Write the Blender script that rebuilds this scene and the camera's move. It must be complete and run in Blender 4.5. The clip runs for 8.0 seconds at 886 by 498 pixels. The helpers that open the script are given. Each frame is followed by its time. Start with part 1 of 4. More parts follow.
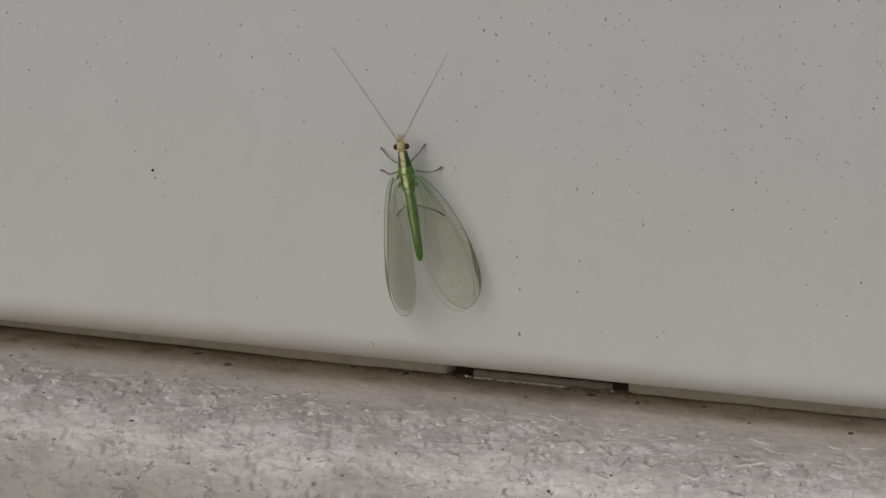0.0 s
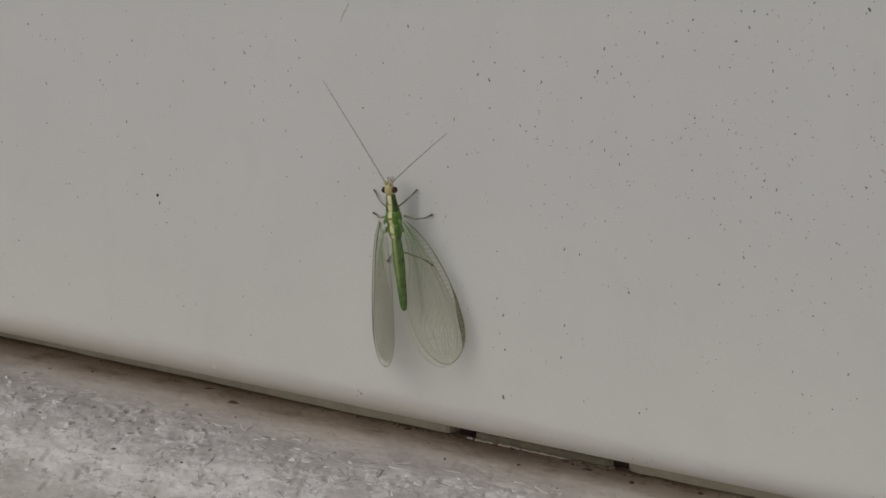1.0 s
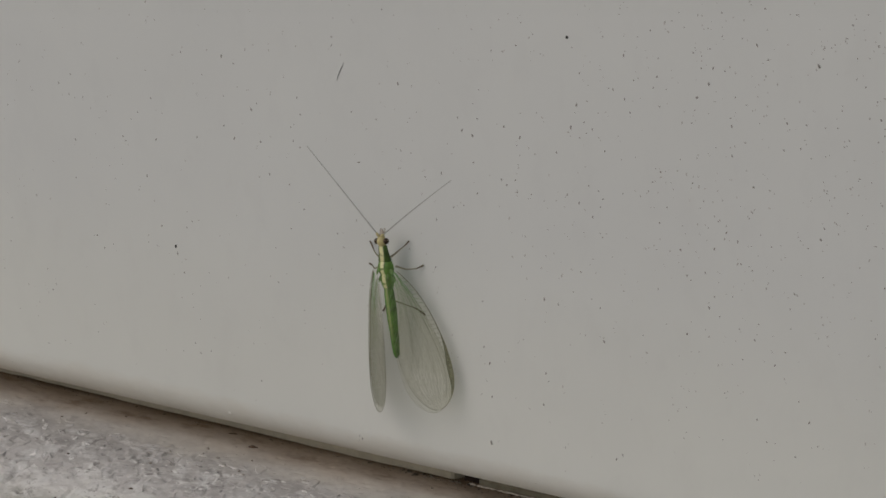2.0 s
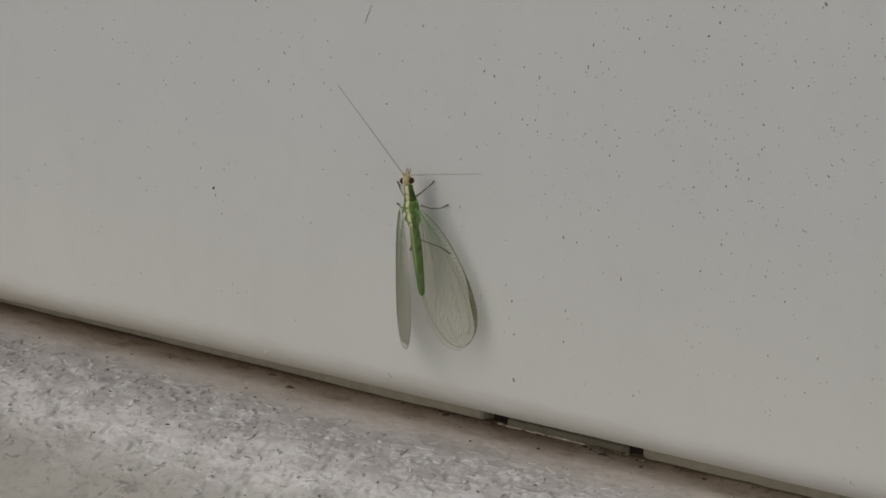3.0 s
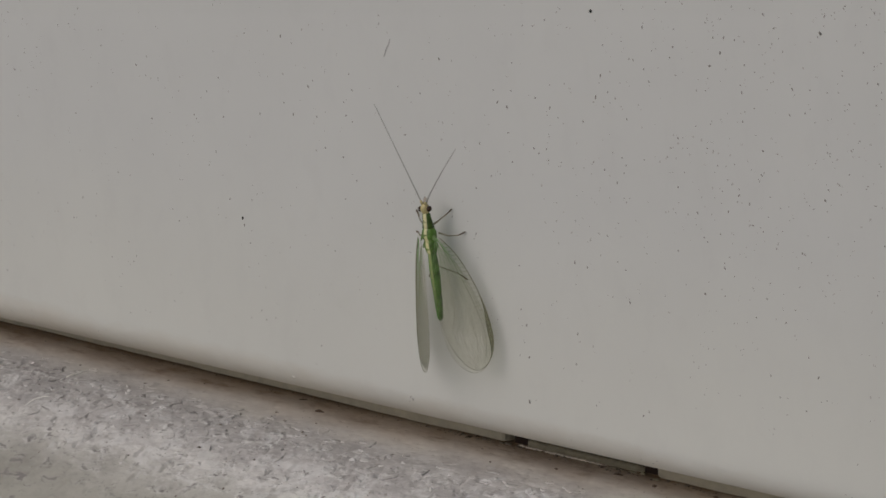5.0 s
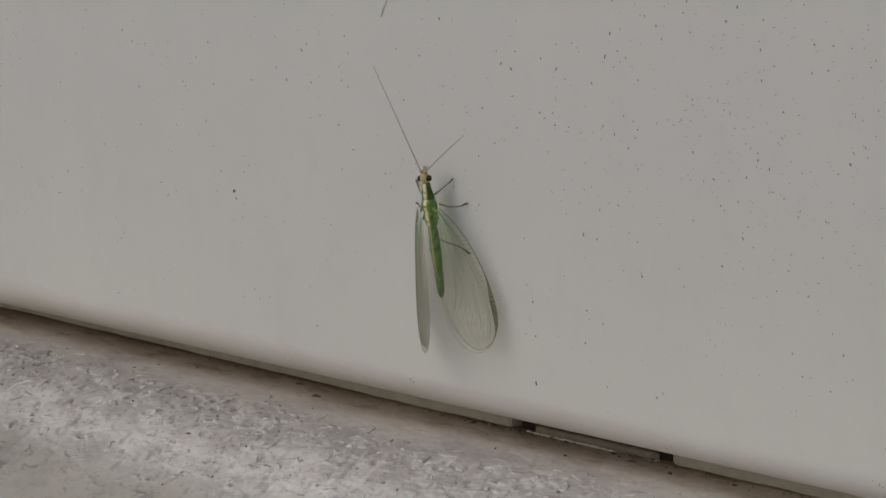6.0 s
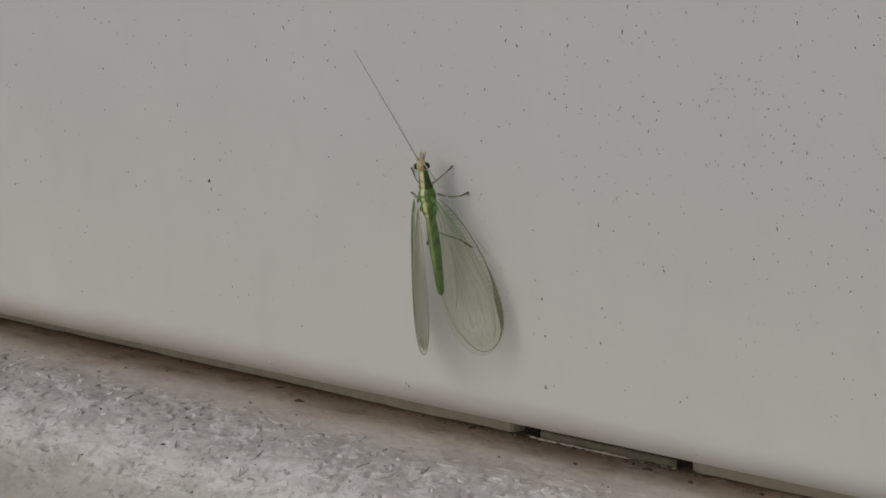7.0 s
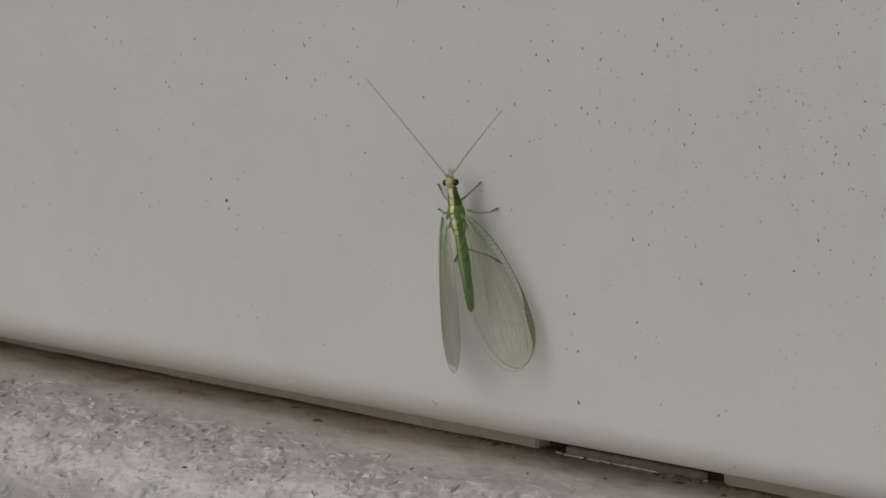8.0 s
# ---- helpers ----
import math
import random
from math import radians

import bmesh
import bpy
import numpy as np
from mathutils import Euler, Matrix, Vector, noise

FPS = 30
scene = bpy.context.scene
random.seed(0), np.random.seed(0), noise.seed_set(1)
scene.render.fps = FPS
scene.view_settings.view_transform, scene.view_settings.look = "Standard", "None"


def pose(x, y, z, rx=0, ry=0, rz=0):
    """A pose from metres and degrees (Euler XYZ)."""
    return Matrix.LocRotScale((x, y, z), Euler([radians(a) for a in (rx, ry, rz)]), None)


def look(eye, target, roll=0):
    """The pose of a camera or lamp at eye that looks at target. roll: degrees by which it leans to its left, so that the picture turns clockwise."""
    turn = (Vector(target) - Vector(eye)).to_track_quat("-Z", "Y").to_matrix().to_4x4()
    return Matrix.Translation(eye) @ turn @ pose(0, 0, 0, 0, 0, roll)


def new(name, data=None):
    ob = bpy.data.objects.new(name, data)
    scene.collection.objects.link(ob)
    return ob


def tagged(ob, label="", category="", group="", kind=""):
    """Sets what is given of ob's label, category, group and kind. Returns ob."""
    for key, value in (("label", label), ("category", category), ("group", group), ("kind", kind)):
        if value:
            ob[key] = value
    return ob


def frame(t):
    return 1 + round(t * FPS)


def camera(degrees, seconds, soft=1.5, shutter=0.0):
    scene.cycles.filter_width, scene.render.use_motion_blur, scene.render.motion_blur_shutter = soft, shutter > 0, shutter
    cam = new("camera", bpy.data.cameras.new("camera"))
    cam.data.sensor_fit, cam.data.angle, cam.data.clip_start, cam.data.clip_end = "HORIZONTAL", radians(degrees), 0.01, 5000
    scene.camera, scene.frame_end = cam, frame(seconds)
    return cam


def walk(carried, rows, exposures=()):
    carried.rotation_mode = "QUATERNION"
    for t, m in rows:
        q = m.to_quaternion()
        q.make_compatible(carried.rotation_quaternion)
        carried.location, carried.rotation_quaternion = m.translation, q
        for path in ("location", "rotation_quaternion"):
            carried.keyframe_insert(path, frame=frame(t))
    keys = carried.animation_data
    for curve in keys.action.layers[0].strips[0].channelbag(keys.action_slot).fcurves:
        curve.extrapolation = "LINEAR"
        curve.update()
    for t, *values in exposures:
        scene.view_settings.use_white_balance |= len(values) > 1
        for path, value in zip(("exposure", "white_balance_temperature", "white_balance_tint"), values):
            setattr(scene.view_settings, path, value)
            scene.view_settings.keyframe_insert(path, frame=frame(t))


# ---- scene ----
import functools

CM, MM = 0.01, 0.001

# ---- camera: seconds, place in centimetres, turn in degrees ----
cam = camera(19.656, 8.0, soft=1.6)
CAMERA_ROWS = [
    (0.0, 6.347, -19.537, 8.804, 70.378, 0.853, 16.926),
    (0.1, 6.695, -19.339, 8.809, 71.219, 0.533, 17.684),
    (0.2, 7.043, -19.140, 8.814, 71.900, 0.293, 18.668),
    (0.3, 7.391, -18.942, 8.820, 71.875, 0.314, 20.500),
    (0.4, 7.739, -18.744, 8.825, 72.013, 0.318, 22.306),
    (0.5, 8.087, -18.546, 8.831, 72.340, 0.180, 23.705),
    (0.6, 8.339, -18.315, 8.733, 72.687, 0.058, 24.730),
    (0.7, 8.590, -18.085, 8.635, 72.538, -0.203, 25.304),
    (0.8, 8.841, -17.854, 8.538, 72.589, -0.519, 25.705),
    (0.9, 9.093, -17.624, 8.440, 72.262, -0.748, 26.386),
    (1.0, 9.344, -17.394, 8.342, 71.957, -0.831, 27.512),
    (1.1, 9.557, -17.272, 8.363, 71.743, -0.458, 28.389),
    (1.2, 9.771, -17.150, 8.384, 71.779, -0.209, 28.896),
    (1.3, 9.984, -17.029, 8.405, 71.916, -0.075, 29.062),
    (1.4, 10.197, -16.907, 8.425, 72.767, 0.114, 29.384),
    (1.5, 10.410, -16.786, 8.446, 73.104, 0.480, 30.291),
    (1.6, 10.634, -16.840, 8.426, 72.929, 0.524, 31.086),
    (1.7, 10.858, -16.895, 8.405, 72.889, 0.451, 31.504),
    (1.8, 11.082, -16.949, 8.385, 72.916, 0.269, 31.575),
    (1.9, 11.305, -17.003, 8.364, 73.234, 0.237, 32.129),
    (2.0, 11.529, -17.058, 8.344, 73.738, 0.252, 32.852),
    (2.1, 11.710, -17.078, 8.408, 73.760, 0.313, 33.435),
    (2.2, 11.890, -17.099, 8.473, 73.682, 0.445, 34.259),
    (3.3, 12.785, -16.749, 7.828, 74.074, 0.815, 36.330),
    (3.4, 12.869, -16.573, 7.858, 74.355, 0.958, 36.596),
    (3.5, 12.954, -16.397, 7.887, 74.650, 1.120, 36.937),
    (3.6, 12.990, -16.481, 7.909, 74.967, 1.102, 36.907),
    (3.7, 13.027, -16.565, 7.930, 74.845, 1.177, 37.228),
    (3.8, 13.063, -16.649, 7.952, 74.793, 1.243, 37.513),
    (3.9, 13.100, -16.733, 7.973, 74.767, 1.217, 37.456),
    (4.0, 13.137, -16.817, 7.995, 74.753, 1.233, 37.558),
    (4.1, 13.165, -16.844, 7.989, 74.525, 1.292, 37.690),
    (4.2, 13.194, -16.872, 7.984, 74.761, 1.309, 37.671),
    (4.3, 13.222, -16.899, 7.978, 74.799, 1.317, 37.618),
    (4.4, 13.251, -16.926, 7.972, 74.843, 1.393, 37.816),
    (4.5, 13.280, -16.954, 7.967, 74.715, 1.436, 37.890),
    (4.6, 13.330, -16.992, 7.975, 74.845, 1.517, 38.144),
    (4.7, 13.381, -17.030, 7.983, 75.019, 1.454, 37.863),
    (4.8, 13.431, -17.067, 7.992, 75.225, 1.460, 37.839),
    (4.9, 13.481, -17.105, 8.000, 75.140, 1.466, 37.814),
    (5.0, 13.532, -17.143, 8.009, 74.728, 1.477, 37.807),
    (5.1, 13.491, -17.138, 7.992, 74.701, 1.462, 37.818),
    (5.2, 13.450, -17.133, 7.975, 74.532, 1.435, 37.787),
    (6.3, 12.464, -15.585, 7.272, 74.937, 1.797, 38.631),
    (6.4, 12.223, -15.487, 7.349, 74.366, 1.849, 38.303),
    (6.5, 11.981, -15.389, 7.425, 73.611, 1.848, 37.804),
    (6.6, 11.870, -15.332, 7.363, 73.919, 1.847, 37.492),
    (6.7, 11.759, -15.275, 7.302, 73.739, 1.835, 37.142),
    (6.8, 11.647, -15.217, 7.240, 74.110, 1.975, 37.321),
    (6.9, 11.536, -15.160, 7.178, 74.070, 2.007, 37.117),
    (7.0, 11.425, -15.103, 7.116, 74.189, 1.919, 36.497),
    (7.1, 11.361, -15.057, 7.097, 74.406, 1.980, 36.266),
    (7.2, 11.298, -15.010, 7.077, 74.512, 2.122, 36.330),
    (7.3, 11.234, -14.964, 7.058, 74.314, 2.246, 36.328),
    (7.4, 11.170, -14.917, 7.039, 74.185, 2.327, 36.172),
    (7.5, 11.107, -14.871, 7.019, 74.198, 2.453, 36.178),
    (7.6, 11.000, -15.006, 7.049, 74.081, 2.438, 35.853),
    (7.7, 10.893, -15.142, 7.078, 74.026, 2.344, 35.254),
    (7.8, 10.786, -15.277, 7.107, 74.308, 2.335, 34.950),
    (7.9, 10.679, -15.413, 7.136, 74.595, 2.366, 34.795),
    (8.0, 10.572, -15.548, 7.165, 74.335, 2.264, 34.154),
]
walk(cam, [(t, pose(x * CM, y * CM, z * CM, rx, ry, rz)) for t, x, y, z, rx, ry, rz in CAMERA_ROWS],
     exposures=[(0.0, -1.135, 6370, 10.8), (1.0, -1.135, 6370, 10.8), (1.5, -1.145, 6370, 9.3), (2.2, -1.145, 6370, 9.3),
                (3.5, -1.14, 6370, 10), (4.0, -1.14, 6370, 11), (8.0, -1.14, 6370, 11)])

# ---- daylight under an overcast sky ----
SUN_FROM = Vector((-0.45, -0.85, 0.78)).normalized()
world = bpy.data.worlds.new("overcast_sky")
scene.world = world
world.use_nodes = True
wn = world.node_tree
sky = wn.nodes.new("ShaderNodeTexSky")
sky.sky_type, sky.sun_disc = "NISHITA", False
sky.sun_elevation = math.asin(SUN_FROM.z)
sky.sun_rotation = math.atan2(SUN_FROM.x, SUN_FROM.y)
sky.air_density, sky.dust_density, sky.ozone_density = 0.3, 8.0, 0.3
wn.nodes["Background"].inputs["Strength"].default_value = 0.10
wn.links.new(sky.outputs["Color"], wn.nodes["Background"].inputs["Color"])
sun = new("sun", bpy.data.lights.new("sun", "SUN"))
sun.data.energy, sun.data.angle, sun.data.color = 1.0, radians(110), (0.855, 1.0, 1.04)
sun.matrix_world = look(SUN_FROM, (0, 0, 0))


# ---- materials ----
def material(name):
    m = bpy.data.materials.new(name)
    m.use_nodes = True
    return m, m.node_tree, m.node_tree.nodes["Principled BSDF"]


def coords(nt, scale=(1, 1, 1)):
    tc = nt.nodes.new("ShaderNodeTexCoord")
    mp = nt.nodes.new("ShaderNodeMapping")
    mp.inputs["Scale"].default_value = scale
    nt.links.new(tc.outputs["Object"], mp.inputs["Vector"])
    return mp.outputs["Vector"]


def noise_tex(nt, vector, scale, detail=4.0, rough=0.55, distort=0.0):
    n = nt.nodes.new("ShaderNodeTexNoise")
    n.inputs["Scale"].default_value, n.inputs["Detail"].default_value = scale, detail
    n.inputs["Roughness"].default_value, n.inputs["Distortion"].default_value = rough, distort
    nt.links.new(vector, n.inputs["Vector"])
    return n.outputs["Fac"]


def ramp(nt, fac, stops, mode="LINEAR"):
    r = nt.nodes.new("ShaderNodeValToRGB")
    r.color_ramp.interpolation = mode
    while len(r.color_ramp.elements) < len(stops):
        r.color_ramp.elements.new(0.5)
    for e, (at, col) in zip(r.color_ramp.elements, stops):
        e.position, e.color = at, (*col, 1) if len(col) == 3 else col
    nt.links.new(fac, r.inputs["Fac"])
    return r.outputs["Color"]


def mix(nt, fac, a, b, how="MIX"):
    m = nt.nodes.new("ShaderNodeMix")
    m.data_type, m.blend_type = "RGBA", how
    for value, slot in ((fac, 0), (a, 6), (b, 7)):
        if isinstance(value, (int, float)):
            m.inputs[slot].default_value = value
        elif isinstance(value, tuple):
            m.inputs[slot].default_value = (*value, 1)
        else:
            nt.links.new(value, m.inputs[slot])
    return m.outputs[2]


def bump(nt, bsdf, height, strength, distance):
    b = nt.nodes.new("ShaderNodeBump")
    b.inputs["Strength"].default_value, b.inputs["Distance"].default_value = strength, distance
    nt.links.new(height, b.inputs["Height"])
    nt.links.new(b.outputs["Normal"], bsdf.inputs["Normal"])


def times(nt, a, b):
    return mix(nt, 1.0, a, b, "MULTIPLY")


def span_of(nt, value, low, high, start=0.0, end=1.0, kind="SMOOTHSTEP"):
    n = nt.nodes.new("ShaderNodeMapRange")
    n.interpolation_type = kind
    for i, v in enumerate((low, high, start, end)):
        n.inputs[1 + i].default_value = v
    nt.links.new(value, n.inputs[0])
    return n.outputs[0]


def shifted(nt, vector, fac, amount):
    """fac * amount + vector, for a single value."""
    n = nt.nodes.new("ShaderNodeMath")
    n.operation = "MULTIPLY_ADD"
    nt.links.new(fac, n.inputs[0])
    n.inputs[1].default_value = amount
    nt.links.new(vector, n.inputs[2])
    return n.outputs[0]


def painted_panel():
    m, nt, p = material("white_paint")
    v = coords(nt)
    cloud = noise_tex(nt, v, 60, 3)
    fine = noise_tex(nt, v, 900, 4)
    film = noise_tex(nt, coords(nt, (1, 1, 0.6)), 300, 5, 0.6)
    base = ramp(nt, cloud, [(0.3, (0.675, 0.696, 0.687)), (0.7, (0.704, 0.726, 0.713))])
    base = mix(nt, ramp(nt, film, [(0.52, (0, 0, 0)), (0.75, (0.14, 0.14, 0.14))]), base, (0.54, 0.55, 0.545))
    sep = nt.nodes.new("ShaderNodeSeparateXYZ")
    nt.links.new(v, sep.inputs[0])
    wob = nt.nodes.new("ShaderNodeMath")
    wob.operation = "MULTIPLY_ADD"
    nt.links.new(noise_tex(nt, coords(nt, (0.5, 1, 1)), 260, 5, 0.65), wob.inputs[0])
    wob.inputs[1].default_value = 0.0030
    nt.links.new(shifted(nt, sep.outputs["Z"], sep.outputs["X"], 0.016), wob.inputs[2])
    grime = nt.nodes.new("ShaderNodeMapRange")
    for i, value in enumerate((0.0046, 0.0080, 0.72, 0.0)):
        grime.inputs[1 + i].default_value = value
    nt.links.new(wob.outputs[0], grime.inputs[0])
    base = mix(nt, grime.outputs[0], base, (0.50, 0.44, 0.345))
    # slightly yellower on the lower part, with an uneven limit
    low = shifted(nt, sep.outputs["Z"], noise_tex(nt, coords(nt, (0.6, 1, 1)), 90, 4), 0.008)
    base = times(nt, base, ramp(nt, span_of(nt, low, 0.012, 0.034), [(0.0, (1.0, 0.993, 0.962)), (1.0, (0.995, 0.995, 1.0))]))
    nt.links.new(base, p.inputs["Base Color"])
    nt.links.new(ramp(nt, fine, [(0.3, (0.42, 0.42, 0.42)), (0.7, (0.55, 0.55, 0.55))]), p.inputs["Roughness"])
    p.inputs["Specular IOR Level"].default_value = 0.35
    bump(nt, p, noise_tex(nt, v, 1500, 2), 0.08, 0.0001)
    return m


def cells(nt, vector, scale, feature="F1"):
    n = nt.nodes.new("ShaderNodeTexVoronoi")
    n.feature = feature
    n.inputs["Scale"].default_value = scale
    nt.links.new(vector, n.inputs["Vector"])
    return n


def weathered_ledge():
    """Worn coating in bands along the ledge: brown dirt by the seal, flaking grey, pale patches, then smooth olive grey with pits."""
    m, nt, p = material("weathered_concrete")
    v = coords(nt)
    wide = coords(nt, (0.75, 1.0, 1))
    sep = nt.nodes.new("ShaderNodeSeparateXYZ")
    nt.links.new(v, sep.inputs[0])
    warp = shifted(nt, sep.outputs["Y"], noise_tex(nt, wide, 130, 5, 0.62), 0.010)
    at = span_of(nt, warp, -0.022, 0.016, kind="LINEAR")
    band = ramp(nt, at, [(0.0, (0.50, 0.495, 0.435)), (0.30, (0.525, 0.515, 0.465)), (0.38, (0.65, 0.64, 0.60)), (0.45, (0.90, 0.885, 0.86)),
                         (0.53, (0.70, 0.68, 0.67)), (0.62, (0.61, 0.59, 0.58)), (0.70, (0.66, 0.64, 0.625)), (0.79, (0.77, 0.745, 0.70)), (1.0, (0.80, 0.75, 0.68))])
    rough_zone = ramp(nt, at, [(0.28, (0.05, 0.05, 0.05)), (0.45, (1, 1, 1)), (0.66, (1, 1, 1)), (0.80, (0, 0, 0))])
    pit_zone = ramp(nt, at, [(0.02, (0.3, 0.3, 0.3)), (0.20, (1, 1, 1)), (0.64, (1, 1, 1)), (0.80, (0.12, 0.12, 0.12))])
    # soft patches, then torn flakes in close shades of grey
    col = mix(nt, 1.0, band, ramp(nt, noise_tex(nt, wide, 210, 6, 0.62), [(0.34, (0.80, 0.79, 0.79)), (0.54, (1, 1, 1))]), "MULTIPLY")
    shake = nt.nodes.new("ShaderNodeTexNoise")
    shake.inputs["Scale"].default_value, shake.inputs["Detail"].default_value = 900, 4
    nt.links.new(v, shake.inputs["Vector"])
    torn = nt.nodes.new("ShaderNodeVectorMath")
    torn.operation = "MULTIPLY_ADD"
    nt.links.new(shake.outputs["Color"], torn.inputs[0])
    torn.inputs[1].default_value = (0.0011, 0.0011, 0.0)
    nt.links.new(wide, torn.inputs[2])
    big, small = cells(nt, torn.outputs[0], 800), cells(nt, torn.outputs[0], 2100)
    tone = times(nt, ramp(nt, big.outputs["Color"], [(0.1, (0.84, 0.84, 0.845)), (0.5, (0.96, 0.96, 0.96)), (0.95, (1, 1, 1))]),
                 ramp(nt, small.outputs["Color"], [(0.1, (0.88, 0.875, 0.87)), (0.6, (1, 1, 1))]))
    col = mix(nt, rough_zone, col, times(nt, col, tone))
    flakes = noise_tex(nt, wide, 360, 7, 0.66, 0.5)
    col = mix(nt, times(nt, ramp(nt, flakes, [(0.52, (0, 0, 0)), (0.59, (0.45, 0.45, 0.45)), (0.70, (0.85, 0.85, 0.85))]), rough_zone), col, (0.86, 0.855, 0.85))
    # short nicks where flakes came off, shade and lit edge painted into the colour
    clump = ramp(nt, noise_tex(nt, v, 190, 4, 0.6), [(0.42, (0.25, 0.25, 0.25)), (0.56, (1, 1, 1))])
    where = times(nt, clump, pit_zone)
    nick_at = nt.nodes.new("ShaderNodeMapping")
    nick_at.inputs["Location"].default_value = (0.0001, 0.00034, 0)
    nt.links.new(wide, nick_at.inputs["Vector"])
    lit_edge = ramp(nt, noise_tex(nt, nick_at.outputs[0], 820, 5, 0.62, 0.7), [(0.37, (0.9, 0.9, 0.9)), (0.44, (0, 0, 0))])
    col = mix(nt, times(nt, lit_edge, times(nt, where, rough_zone)), col, (0.88, 0.875, 0.86))
    shaded_nicks = noise_tex(nt, wide, 820, 5, 0.62, 0.7)
    col = mix(nt, times(nt, ramp(nt, shaded_nicks, [(0.365, (0.95, 0.95, 0.95)), (0.42, (0, 0, 0))]), where), col, (0.30, 0.285, 0.275))
    grit = noise_tex(nt, coords(nt, (0.8, 1.1, 1)), 1750, 4, 0.6, 0.4)
    col = mix(nt, times(nt, ramp(nt, grit, [(0.33, (0.7, 0.7, 0.7)), (0.40, (0, 0, 0))]), where), col, (0.34, 0.325, 0.315))
    col = mix(nt, times(nt, ramp(nt, grit, [(0.61, (0, 0, 0)), (0.68, (0.6, 0.6, 0.6))]), times(nt, where, rough_zone)), col, (0.88, 0.875, 0.865))
    col = mix(nt, ramp(nt, noise_tex(nt, v, 1700, 3, 0.5), [(0.26, (0.6, 0.6, 0.6)), (0.31, (0, 0, 0))]), col, (0.22, 0.19, 0.165))
    # darker towards the far end
    col = times(nt, col, ramp(nt, span_of(nt, sep.outputs["X"], -0.05, 0.018, kind="LINEAR"), [(0.0, (0.82, 0.815, 0.81)), (1.0, (1, 1, 1))]))
    # brown dirt washed against the seal
    wash = shifted(nt, sep.outputs["Y"], noise_tex(nt, coords(nt, (0.6, 1, 1)), 170, 6, 0.62), 0.0050)
    wash = shifted(nt, wash, sep.outputs["X"], -0.012)
    col = mix(nt, span_of(nt, wash, 0.0048, 0.0106, 0.0, 0.66), col, (0.46, 0.345, 0.24))
    col = mix(nt, span_of(nt, wash, 0.0092, 0.0116, 0.0, 0.66), col, (0.20, 0.118, 0.062))
    smear = noise_tex(nt, coords(nt, (0.5, 1, 1)), 620, 5, 0.65)
    stain = times(nt, ramp(nt, smear, [(0.50, (0, 0, 0)), (0.66, (0.6, 0.6, 0.6))]), span_of(nt, wash, 0.0055, 0.0090))
    col = mix(nt, stain, col, (0.25, 0.165, 0.095))
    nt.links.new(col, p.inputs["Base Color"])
    p.inputs["Roughness"].default_value = 0.75
    p.inputs["Specular IOR Level"].default_value = 0.3
    h = times(nt, mix(nt, 0.35, flakes, mix(nt, 0.5, big.outputs["Color"], shaded_nicks)), rough_zone)
    bump(nt, p, h, 0.8, 0.0003)
    return m


def plain(name, colour, rough, scale, spread=0.25, metal=0.0, spec=0.5, relief=0.1, size=0.00005):
    m, nt, p = material(name)
    v = coords(nt)
    lo = tuple(c * (1 - spread) for c in colour)
    hi = tuple(min(1.0, c * (1 + spread)) for c in colour)
    nt.links.new(ramp(nt, noise_tex(nt, v, scale, 5, 0.6), [(0.3, lo), (0.7, hi)]), p.inputs["Base Color"])
    p.inputs["Roughness"].default_value, p.inputs["Metallic"].default_value = rough, metal
    p.inputs["Specular IOR Level"].default_value = spec
    bump(nt, p, noise_tex(nt, v, scale * 4, 3), relief, size)
    return m


def speck_material(name, dark, mid, light):
    m, nt, p = material(name)
    g = nt.nodes.new("ShaderNodeNewGeometry")
    nt.links.new(ramp(nt, g.outputs["Random Per Island"], [(0.0, dark), (0.3, mid), (1.0, light)]),
                 p.inputs["Base Color"])
    p.inputs["Roughness"].default_value = 0.8
    return m


